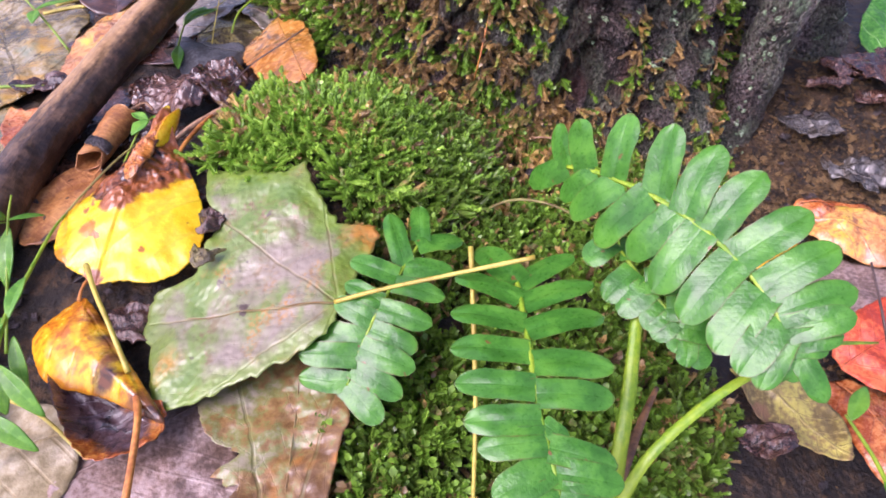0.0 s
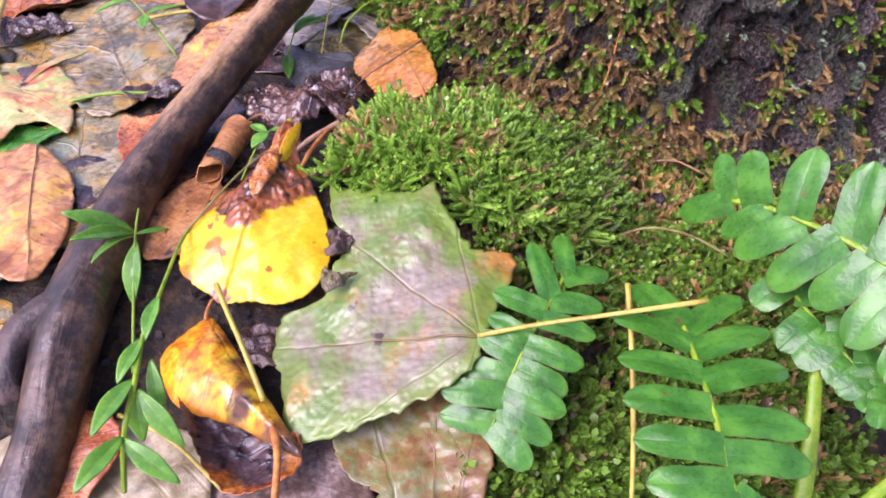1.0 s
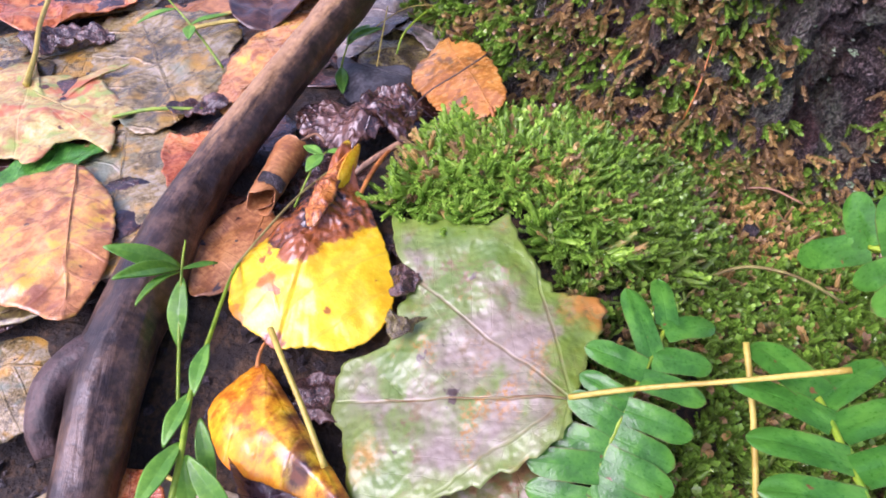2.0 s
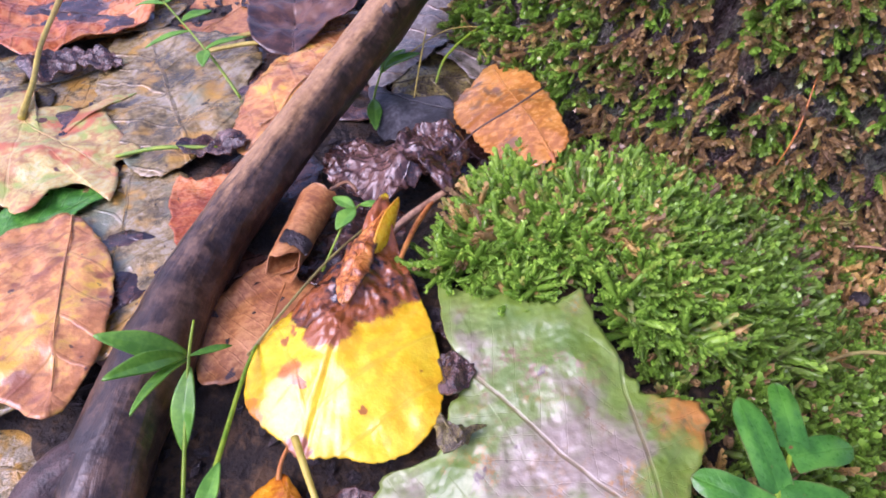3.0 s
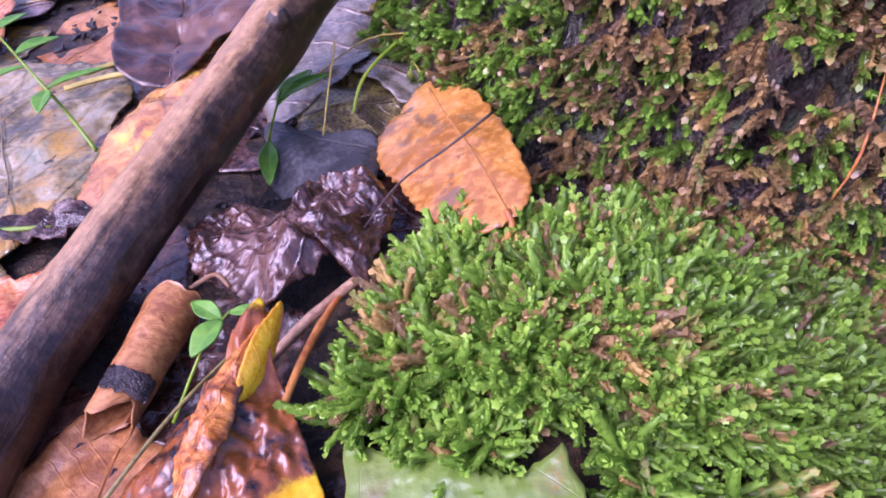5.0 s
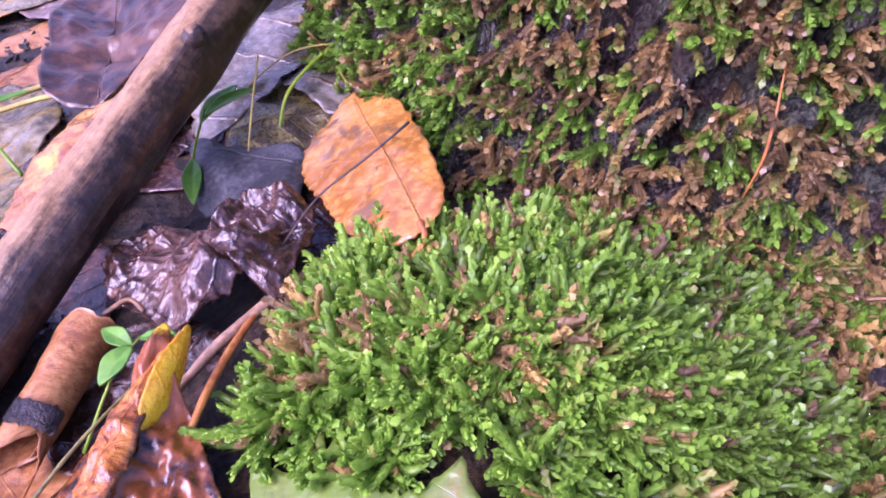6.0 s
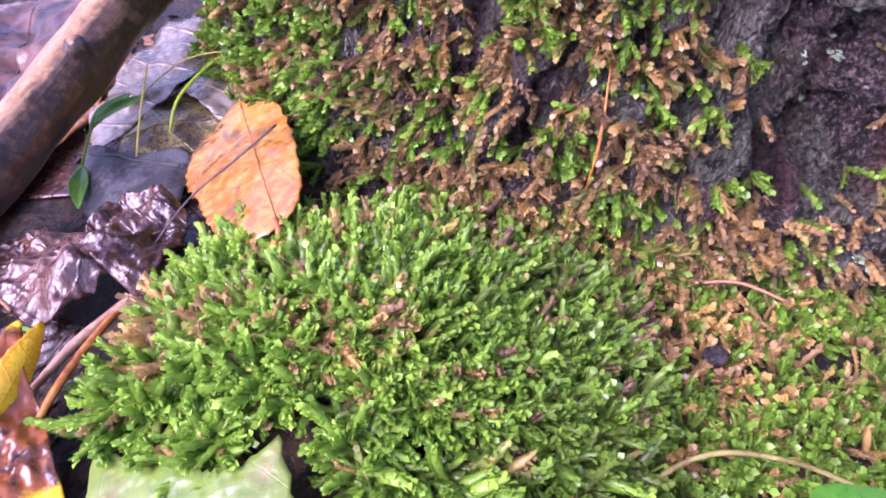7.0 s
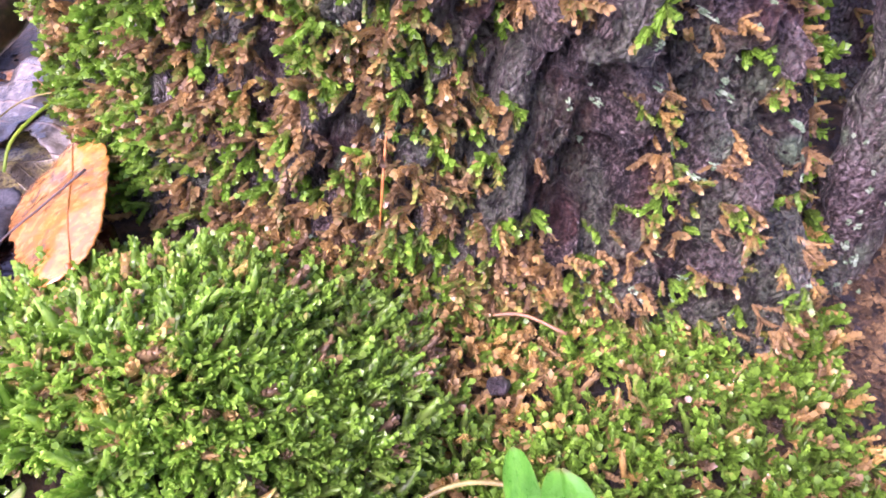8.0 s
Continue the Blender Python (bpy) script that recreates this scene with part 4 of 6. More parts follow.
yl = leaf("bright yellow heart-shaped leaf with a scorched brown tip", (-0.124, 0.161, 0.0045),
          [(0, 0), (-6, 4), (-13, 8), (-19, 14), (-21, 25), (-19, 34), (-12, 44), (-5, 55), (1, 64), (6, 73), (10, 80), (14, 68), (19, 59), (23, 52), (29, 40), (33.5, 27), (34, 14), (29, 6), (20, 1), (9, 1)],
          YELLOW, (0, 1), (9, 80), stalk=[(0, 0.001, 0.0035), (0.008, -0.012, 0.0045), (0.016, -0.024, 0.001), (0.024, -0.037, -0.006)], centre=(5, 32),
          dome=0.0055, wave=0.0016, tilt=(0.0, 0.16), rings=48, per=12, bend=tip_rise, tooth=0.0003, seed=3, rib=False)


def standing(name, outline, material, at, along, face, label, **kw):
    """A part of the leaf that stands up: its length runs along, and face is the way that its upper side looks."""
    x, z = Vector(along).normalized(), Vector(face).normalized()
    z = (z - x * z.dot(x)).normalized()
    m = Matrix((x, z.cross(x), z)).transposed().to_4x4()
    m.translation = Vector(at)
    h = max(p[0] for p in outline)
    ob = piece(name, blade_mesh(name, outline, material, (-h, 0), (h, 0), thick=0.0004, **kw)[0], yl, label)
    ob.matrix_local = m


# the end of the leaf is folded into a ridge: scorched orange on one flank, still yellow on the other
standing("curled_tip", [(-11, 0.5), (-7, 3.0), (0, 3.8), (6, 2.9), (12, 0.4), (7, -2.3), (0, -3.6), (-7, -2.9)], TIPYELLOW, (0.0120, 0.0690, 0.0132), (0.14, 1.0, 0.10), (0.93, 0.06, 0.34), "yellow inner face of the folded leaf tip", dome=0.0012, wave=0.0008, rings=10, tooth=0.0002, seed=5)
standing("folded_flap", [(-20, 0), (-15, 3.5), (-8, 5), (4, 4.6), (14, 2.8), (20, 0.5), (14, -1.4), (2, -2.4), (-10, -3.6), (-17, -3)], FLAP, (0.0078, 0.0585, 0.0125), (0.20, 1.0, 0.10), (-0.34, -0.40, 0.84), "orange scorched fold with a dark rim", dome=0.0022, wave=0.0018, crumple=0.0008, crumple_size=0.007, rings=20, per=8, tooth=0.0004, seed=6)

leaf("amber leaf folded over, blotched brown along its fold", (-0.119, 0.132, -0.007),
     [(-11, 27), (-18, 20), (-22, 11), (-17, 0), (-10, -7), (2, -11), (16, -16), (33, -23), (24, -11), (12, 3), (2, 15), (-6, 24)], AMBER, (-11, 27), (31, -22), centre=(0, 2),
     dome=0.006, wave=0.0016, tilt=(0.12, 0.10), seed=8, rings=22, rib=False, tooth=0.0002,
     stalk=[(-0.0105, 0.025, 0.0018), (-0.0108, 0.029, 0.0030), (-0.0100, 0.033, 0.0036), (-0.0088, 0.036, 0.0034)], stalk_r=0.0006, stalk_mat=STALK_ORANGE)
leaf("rust and black rotting leaf curling up at its rim", (-0.108, 0.113, -0.0105),
     [(-22, 16), (-15, 18), (-3, 15), (12, 6), (20, 3), (21, -7), (14, -13), (5, -16), (-4, -11), (-13, 1)], RUSTDARK, (19, -2), (-20, 16), dome=-0.004, curl=0.003, wave=0.003, crumple=0.0008, crumple_size=0.010, seed=12, rings=24, rib=False,
     stalk=[(0.012, 0.004, 0.006), (0.016, -0.006, 0.008), (0.018, -0.018, 0.007), (0.0195, -0.034, 0.004)], stalk_mat=STALK_ORANGE, stalk_r=0.0011)
leaf("mauve brown leaf lying flat and wet", (-0.090, 0.105, -0.020),
     [(-31, 0), (-17, 2), (-6, 10), (4, 24), (14, 18), (22, 5), (30, -11), (26, -28), (-8, -32), (-28, -16)], MAUVE, (-30, -10), (12, 22), wave=0.003, seed=14)
leaf("large grey-green maple leaf, wet and blotched with orange", (-0.0334, 0.1445, 0.008),
     [(-62, 74), (-57, 70), (-51, 70), (-45, 73), (-39, 66), (-33, 62), (-28, 62), (-21, 66), (-17, 57), (-11, 46), (-5, 39), (2, 37), (9, 36), (9, 26), (4, 15), (1, 6), (0, -2), (-4, -11), (-12, -17), (-23, -22), (-34, -26), (-45, -29), (-58, -28), (-64, -12), (-71, 5), (-69, 16), (-57, 21), (-54, 32), (-50, 41), (-57, 52), (-60, 63)],
     GREYGREEN, (-1, 0), (-60, 3), centre=(-33, 18), dome=0.001, wave=0.0022, rings=26, per=6, tooth=0.0011, seed=21, rib_mat=TANGREEN,
     stalk=[(-0.002, 0.0, 0.001), (0.016, -0.001, 0.009), (0.038, -0.003, 0.018), (0.061, -0.003, 0.025)], stalk_r=0.0007,
     sag=lambda p: 0.0075 * math.exp(-((p.x + 0.021) / 0.024) ** 2 - ((p.y - 0.068) / 0.030) ** 2) - 0.25 * max(0.0, -p.x - 0.005) * ease(0.055, 0.0, p.y) - 0.15 * max(0.0, -p.y - 0.008))
leaf("tan and green blotched leaf under the maple leaf", (-0.052, 0.108, -0.013),
     [(-27, 10), (-25, 24), (-8, 32), (5, 33), (16, 31), (22, 10), (18, -18), (17, -40), (-4, -44), (-13, -26), (-8, -18), (-17, -12), (-11, -6), (-21, 0)], TANGREEN, (6, -42), (4, 32), wave=0.003, rings=22, tooth=0.0011, tilt=(0.05, 0.08), seed=23)
leaf("glossy copper-orange rounded leaf with a serrated rim", (-0.080, 0.307, 0.013),
     [(-10, 33), (-2, 33), (8, 19), (16, 0), (21, -20), (23, -31), (20, -39), (12, -43), (3, -38), (-5, -28), (-10, -18), (-17, -8), (-21, 4), (-21, 15), (-15, 24)], COPPER, (18, -40), (-9, 34), wave=0.0014, dome=0.002, tilt=(0.36, 0.02), tooth=0.0007, rings=18, seed=27,
     stalk=[(0.017, -0.038, 0.006), (0.018, -0.043, 0.004), (0.012, -0.049, 0.001)], stalk_mat=STALK_ORANGE)
leaf("crumpled blackish-brown rotting leaf, shiny with water", (-0.117, 0.270, 0.009),
     [(-26, -3), (-24, 7), (-15, 12), (-4, 14), (-2, 20), (6, 25), (17, 24), (25, 13), (24, 0), (22, -14), (17, -13), (15, -7), (8, -13), (-1, -21), (-13, -15), (-20, -12)], CHAR, (24, 10), (-30, -4), crumple=0.0018, crumple_size=0.0078, dome=0.006, wave=0.006, rings=50, per=14, tooth=0.0006, seed=31, thick=0.0006)
leaf("second crumpled dark leaf beneath the first", (-0.128, 0.240, 0.001),
     [(-22, 10), (-6, 18), (14, 14), (20, 0), (10, -14), (-6, -22), (-18, -12)], CHAR, (14, 14), (-12, -20), crumple=0.0013, crumple_size=0.011, wave=0.004, rings=30, per=12, seed=33, thick=0.0006)
leaf("slate-grey matt decaying leaf", (-0.120, 0.313, 0.005), [(-19, 17), (-5, 14), (13, 11), (20, 2), (18, -19), (1, -22), (-9, -16), (-15, 0)], SLATE, (18, -2), (-20, 12), wave=0.003, dome=0.003, seed=35)
leaf("flat tan-brown leaf beside the branch", (-0.150, 0.208, 0.000), [(2, 24), (14, 14), (12, -6), (4, -24), (-10, -26), (-16, 0), (-8, 16)], TAN, (6, -26), (4, 24), wave=0.002, seed=37)
leaf("large sodden grey-brown leaf with yellow stains", (-0.226, 0.327, 0.003),
     [(-50, 35), (-40, 52), (-20, 56), (11, 50), (30, 30), (30, 8), (36, -20), (24, -54), (12, -60), (-2, -50), (-14, -38), (-28, -22), (-40, 6)], GREYBROWN, (28, -52), (-36, 50), wave=0.003, rings=22, tooth=0.0012, seed=41)
leaf("sodden grey-brown leaf with dark pinholes", (-0.204, 0.233, 0.0012),
     [(-24, 40), (-8, 44), (6, 36), (16, 12), (24, -8), (22, -34), (10, -50), (-2, -36), (-10, -8), (-30, 12)], GREYBROWN, (12, -48), (-18, 42), wave=0.002, rings=18, tooth=0.0012, seed=43)
leaf("pale yellow maple leaf with red blotches and pointed lobes", (-0.255, 0.281, 0.004),
     [(14, 40), (6, 27), (9, 22), (22, 10), (33, 1), (27, -8), (31, -14), (38, -32), (26, -25), (16, -24), (8, -41), (-4, -36), (-16, -38), (-36, -24), (-50, -4), (-62, 14), (-48, 26), (-38, 44), (-26, 26), (-14, 30), (-4, 28)], PALEMAPLE, (-24, 14), (34, -18), centre=(-8, 0), wave=0.003, rings=20, per=6, tooth=0.0008, seed=45, dome=0.002,
     stalk=[(-0.024, 0.014, 0.003), (-0.030, 0.035, 0.006), (-0.042, 0.065, 0.009), (-0.058, 0.112, 0.010)], stalk_r=0.0012)
leaf("orange-tan leaf spotted with brown, tapering to a point", (-0.218, 0.203, 0.004),
     [(-11, 39), (2, 31), (13, 20), (22, 4), (28, -17), (26, -40), (12, -37), (-8, -32), (-36, -14), (-42, 6), (-32, 22), (-22, 33)], PEACH, (-10, 39), (26, -40), wave=0.003, dome=0.003, rings=18, seed=47)
leaf("russet leaf tucked under the branch", (-0.183, 0.252, 0.003), [(-17, 12), (-8, 13), (4, 18), (16, 20), (18, 0), (8, -24), (2, -27), (-8, -12)], RUSSET, (14, 20), (0, -26), wave=0.003, curl=0.002, seed=49, tooth=0.0009)
leaf("orange leaf with brown specks lying across the branch's shade", (-0.172, 0.335, 0.005), [(-18, -30), (-19, -8), (-17, 10), (-11, 28), (2, 44), (20, 50), (26, 20), (16, -16), (10, -46), (-4, -56), (-14, -46)], PEACH, (-6, -54), (18, 48), wave=0.003, dome=0.004, tooth=0.0006, seed=51)
leaf("dark purple-brown glossy leaf with raised veins", (-0.186, 0.395, 0.008), [(-36, 28), (-22, 54), (2, 60), (24, 40), (30, 4), (20, -20), (6, -42), (-14, -36), (-26, -4)], PURPLE, (6, -40), (-20, 56), fold=0.25, wave=0.004, rings=20, seed=53)
leaf("silvery grey-brown wet leaf at the foot of the tree", (-0.096, 0.380, 0.007), [(-48, -20), (-40, 22), (-20, 50), (2, 52), (8, 25), (10, 0), (14, -16), (13, -33), (3, -45), (-10, -33), (-22, -22), (-33, -34), (-36, -50), (-46, -44)], GREYSILVER, (8, -40), (-16, 48), wave=0.004, dome=0.003, rings=18, tooth=0.001, seed=55)
leaf("olive and brown small leaf", (-0.112, 0.338, 0.005), [(-18, -8), (-13, 14), (-4, 24), (9, 18), (18, -2), (8, -16), (-8, -17)], OLIVE, (-16, -6), (16, 0), wave=0.003, dome=0.003, seed=57)
leaf("curved orange-brown leaf with a hollow", (-0.310, 0.395, 0.006), [(-44, -18), (-54, 30), (-34, 62), (0, 60), (28, 42), (44, 0), (40, -28), (20, -38), (6, -48), (-20, -40)], RUSSET, (-50, 20), (42, -10), wave=0.005, dome=-0.004, curl=0.006, seed=59)
leaf("yellow-brown torn leaf beyond the fern", (0.128, 0.137, -0.040), [(-18, 24), (-6, 22), (8, 12), (18, -6), (15, -22), (6, -20), (-4, -14), (-12, -4), (-16, 8)], YELLOWOLIVE, (-18, 24), (14, -20), wave=0.004, seed=61)
leaf("yellow leaf half hidden under the fern", (0.146, 0.205, ground_z(0.146, 0.205) + 0.007), [(-16, 4), (-8, 10), (4, 9), (15, 2), (10, -8), (-4, -10), (-13, -6)], TIPYELLOW, (-15, 2), (14, 0), wave=0.003, dome=0.003, tilt=(0.0, 0.1), seed=64)
leaf("scarlet-orange leaf standing in the litter", (0.172, 0.160, -0.036), [(-18, 1), (-6, 14), (6, 20), (20, 16), (22, -4), (6, -17), (-10, -15)], SCARLET, (-16, -6), (20, 12), wave=0.004, tilt=(0.25, 0.2), seed=63)
leaf("orange-brown leaf in the litter by the fern", (0.162, 0.131, -0.046), [(-16, 15), (0, 19), (22, 12), (26, -10), (6, -30), (-10, -20)], RUSSET, (-10, 18), (8, -28), wave=0.005, dome=0.004, seed=65)
leaf("tan-orange leaf by the root", (0.182, 0.216, -0.031), [(-18, 14), (-8, 20), (8, 14), (26, 2), (28, -14), (10, -16), (-4, -8), (-14, 0)], PEACH, (-17, 14), (26, -10), wave=0.004, dome=0.003, tilt=(0.1, 0.2), seed=67)
leaf("curled orange leaf folded over another", (0.176, 0.232, -0.030), [(-12, 6), (4, 10), (20, 4), (24, -4), (6, -6), (-8, -4)], RUSSET, (-12, 4), (22, 0), wave=0.004, dome=0.004, seed=68)
leaf("dull mauve leaf beside the scarlet leaf", (0.178, 0.186, -0.038), [(-20, 22), (-6, 24), (14, 18), (30, 6), (28, -14), (4, -20), (-16, -14)], MAUVE, (-18, 18), (20, -12), wave=0.003, dome=0.003, seed=66)
leaf("silver-grey tattered leaf by the root", (0.197, 0.257, ground_z(0.197, 0.257) + 0.004), [(-16, 24), (-8, 12), (-2, 18), (6, 8), (22, 4), (20, -14), (10, -10), (4, -18), (-6, -6), (-14, 4)], SLICK, (-20, 16), (18, -20), wave=0.006, crumple=0.002, seed=69)
leaf("slick grey leaf scrap in the hollow of the root", (0.177, 0.274, ground_z(0.177, 0.274) + 0.005), [(-14, 8), (0, 10), (12, 4), (14, -8), (0, -12), (-10, -6)], SLICK, (-12, 6), (12, -6), wave=0.003, crumple=0.0016, seed=701, rings=18)
# dark filler leaf, added to darken the hollow behind the root
leaf("dark brown rotten leaf behind the root", (0.222, 0.300, ground_z(0.222, 0.300) + 0.005), [(-22, 10), (-4, 18), (18, 14), (24, -6), (8, -18), (-14, -14)], CHAR, (-20, 6), (20, -4), wave=0.005, crumple=0.002, seed=702, rings=20)
leaf("thin brown leaf strip over the hollow", (0.236, 0.281, -0.006), [(-22, 2), (-6, 5), (14, 6), (22, 0), (8, -4), (-10, -4)], TANBROWN, (-22, 0), (22, 0), wave=0.003, fold=0.3, seed=703)
leaf("small yellow leaf piece among grey leaves", (0.228, 0.258, -0.014), [(-8, 3), (0, 7), (9, 3), (6, -6), (-5, -6)], YELLOWOLIVE, (-8, 0), (8, 0), wave=0.003, seed=704)
leaf("fresh green leaf beside the trunk", (0.236, 0.333, 0.012), [(-20, -14), (-12, 10), (10, 26), (20, 10), (-2, -26)], LEAFGREEN, (-12, -22), (12, 24), wave=0.003, tilt=(0, 0.4), seed=71)
leaf("fresh green leaf under the maple leaf", (-0.240, 0.245, 0.002), [(-20, -12), (-14, 6), (2, 14), (20, 12), (12, 0), (4, -18), (-8, -24)], LEAFGREEN, (-14, -20), (16, 12), wave=0.003, seed=73)
leaf("pale tan leaf at the near edge of the litter", (-0.150, 0.104, -0.018), [(-34, 14), (-14, 20), (10, 20), (30, 14), (36, -8), (26, -34), (0, -40), (-30, -30), (-42, -6)], PALETAN, (-36, -10), (30, 8), wave=0.003, seed=75,
     stalk=[(0.000, 0.020, 0.004), (0.020, 0.012, 0.005), (0.042, -0.004, 0.006)], stalk_r=0.0006)
leaf("grey-green faded leaf beside the branch", (-0.215, 0.150, -0.010), [(-30, 8), (-12, 22), (12, 20), (26, 2), (18, -20), (-8, -26), (-28, -12)], GREYBROWN, (-28, 0), (22, 6), wave=0.003, seed=77)
leaf("rust-orange leaf showing under the branch", (-0.158, 0.108, -0.012), [(-14, 10), (4, 16), (14, 4), (8, -16), (-8, -18)], RUSSET, (-8, -16), (6, 14), wave=0.003, seed=79)

# the last four scraps are added to darken the hollow beside the root
for at, size, seed in (((-0.192, 0.284, 0.004), 15, 81), ((-0.290, 0.338, 0.006), 17, 82), ((-0.272, 0.345, 0.006), 13, 83), ((-0.140, 0.196, -0.002), 12, 84), ((-0.105, 0.150, -0.010), 12, 85), ((-0.118, 0.146, -0.010), 9, 86), ((-0.090, 0.205, 0.002), 8, 87), ((0.112, 0.118, -0.036), 11, 88), ((0.200, 0.300, ground_z(0.200, 0.300) + 0.004), 15, 89), ((0.214, 0.284, ground_z(0.214, 0.284) + 0.004), 13, 90), ((0.186, 0.291, ground_z(0.186, 0.291) + 0.004), 11, 93), ((0.232, 0.272, ground_z(0.232, 0.272) + 0.004), 14, 94)):
    rnd = random.Random(seed)
    leaf("scrap of crumpled black leaf in the litter", at, [(size * rnd.uniform(0.7, 1.2) * math.cos(k * 0.785), size * rnd.uniform(0.4, 0.9) * math.sin(k * 0.785)) for k in range(8)], CHAR, (-size * 0.8, 0), (size * 0.8, 0), crumple=0.0022, crumple_size=0.007, wave=0.004, rings=14, per=6, seed=seed, thick=0.0005, name="leaf_scrap")

# a leaf dried into a roll
roll = thing("curled_leaf", "tan leaf dried into a tight roll with a dark band", "leaf", (-0.1425, 0.236, 0.009), turn=-6.0)
V, F, UV = [], [], []
nu, nv = 44, 30
for side in (0, 1):
    for j in range(nv + 1):
        for i in range(nu + 1):
            f, v = i / nu, j / nv
            a = -1.9 + f * 8.2
            r = (0.0066 - 0.0020 * f) * (1 - 0.10 * math.cos(v * 3)) + 0.0004 * noise.noise((f * 6, v * 5, 1)) - 0.0003 * side
            y = (v - 0.5) * (0.034 + 0.012 * noise.noise((f * 5, 0, v > 0.5)) + 0.004 * noise.noise((f * 19, 3, v > 0.5)))
            V.append((math.cos(a) * r, y, math.sin(a) * r * 0.9))
            UV.append((f - 0.5, v))
w, half = nu + 1, (nu + 1) * (nv + 1)
for s in (0, 1):
    for j in range(nv):
        for i in range(nu):
            q = (s * half + j * w + i, s * half + j * w + i + 1, s * half + (j + 1) * w + i + 1, s * half + (j + 1) * w + i)
            F.append(q if s else q[::-1])
for j in range(nv):
    for i in (0, nu):
        F.append((j * w + i, (j + 1) * w + i, half + (j + 1) * w + i, half + j * w + i))
for i in range(nu):
    for j in (0, nv):
        F.append((j * w + i, j * w + i + 1, half + j * w + i + 1, half + j * w + i))
piece("blade", mesh_of("rolled_blade", V, F, TAN, True, UV), roll)
piece("stalk", tube("stalk", [(0.004, 0.017, 0.003), (0.009, 0.021, 0.004), (0.013, 0.019, 0.002)], 0.0006, STALK_BROWN), roll)
V, F = [], []
for i in range(15):
    a = 0.1 + 1.7 * i / 14
    for k, (y, r) in enumerate(((-0.0125, 0.0058), (-0.0120, 0.0068), (-0.0075, 0.0068), (-0.0070, 0.0058))):
        V.append((math.cos(a) * (r + 0.0002 * noise.noise((i * 0.8, k, 0))), y + 0.0012 * noise.noise((i * 0.5, k, 3)), math.sin(a) * r * 0.92))
for i in range(14):
    for k in range(3):
        F.append((i * 4 + k, i * 4 + k + 1, i * 4 + 5 + k, i * 4 + 4 + k))
piece("rotten_band", mesh_of("rotten_band", V, F, DEBRIS), roll, "black rotten band")

# ---- twigs, needles and stems ----


def stem(name, label, category, path, radius, material, **kw):
    c = Vector(path[0])
    me = tube(name, [Vector(p) - c for p in path], radius, material, **kw)
    ob = tagged(piece(name, me), label, category)
    ob.location = c
    return ob


stem("twig", "pale split twig lying on the litter", "twig", [(-0.117, 0.233, 0.006), (-0.107, 0.246, 0.009), (-0.096, 0.260, 0.009), (-0.083, 0.277, 0.006)], [0.0009, 0.0013, 0.0013, 0.0008], WOOD_PALE, wob=0.3)
stem("pine_needle", "orange-brown stalk arching over the twig", "stalk", [(-0.1085, 0.216, 0.010), (-0.1065, 0.228, 0.0115), (-0.1045, 0.241, 0.0105), (-0.1005, 0.256, 0.009)], [0.0006, 0.0009, 0.0010, 0.0006], STALK_ORANGE, wob=0.15)
stem("twig", "thin dark twig resting on the copper leaf", "twig", [(-0.101, 0.272, 0.008), (-0.091, 0.286, 0.014), (-0.078, 0.293, 0.020), (-0.066, 0.301, 0.025)], [0.0002, 0.0003, 0.00035, 0.0004], TWIG_DARK)
stem("pine_needle", "orange needle stuck upright to the bark", "needle", [trunk_point(-16, 0.010) + Vector((0, -0.009, 0)), trunk_point(-15, 0.024) + Vector((0, -0.009, 0)), trunk_point(-14.5, 0.040) + Vector((0, -0.009, 0))], [0.0002, 0.0004, 0.0002], STALK_ORANGE)
stem("pine_needle", "short red-brown needle in the moss", "needle", [(0.042, 0.262, -0.010), (0.050, 0.259, -0.008), (0.060, 0.252, -0.009)], 0.0005, STALK_BROWN)
stem("grass_blade", "yellow-green grass stem lying on wet leaves", "grass", [(-0.229, 0.276, 0.004), (-0.212, 0.280, 0.006), (-0.190, 0.283, 0.005)], [0.0007, 0.0009, 0.0006], STALK_GREEN)
stem("grass_blade", "thin olive grass stem leaning on the yellow leaf", "grass", [(-0.146, 0.188, 0.004), (-0.138, 0.202, 0.009), (-0.128, 0.220, 0.013), (-0.116, 0.241, 0.013)], [0.00045, 0.00045, 0.00025], STALK_OLIVE)
stem("stalk", "yellow leaf stalk standing among the fern", "stalk", [(0.009, 0.088, -0.024), (0.010, 0.112, -0.004), (0.0095, 0.135, 0.014), (0.009, 0.155, 0.024)], [0.0006, 0.0008, 0.0009], STALK_YELLOW)
stem("stem", "thick green plant stem among the moss", "stem", [(0.049, 0.080, -0.022), (0.050, 0.092, -0.006), (0.055, 0.112, 0.008), (0.060, 0.136, 0.021)], [0.0026, 0.0023, 0.0022, 0.0016], STALK_GREEN, flat=0.5)
stem("grass_blade", "broad green arching stalk", "grass", [(0.044, 0.076, -0.018), (0.056, 0.091, 0.002), (0.073, 0.103, 0.012), (0.088, 0.110, 0.019), (0.104, 0.116, 0.023), (0.128, 0.121, 0.018)], [0.0019, 0.0016, 0.0015, 0.0013, 0.0010, 0.0004], STALK_GREEN, flat=0.45)
stem("stalk", "dead brown stalk bent over the moss", "stalk", [(0.047, 0.082, -0.024), (0.055, 0.098, -0.016), (0.063, 0.113, -0.014), (0.072, 0.128, -0.016)], [0.0022, 0.0018, 0.0014, 0.0008], STALK_BROWN, flat=0.6)
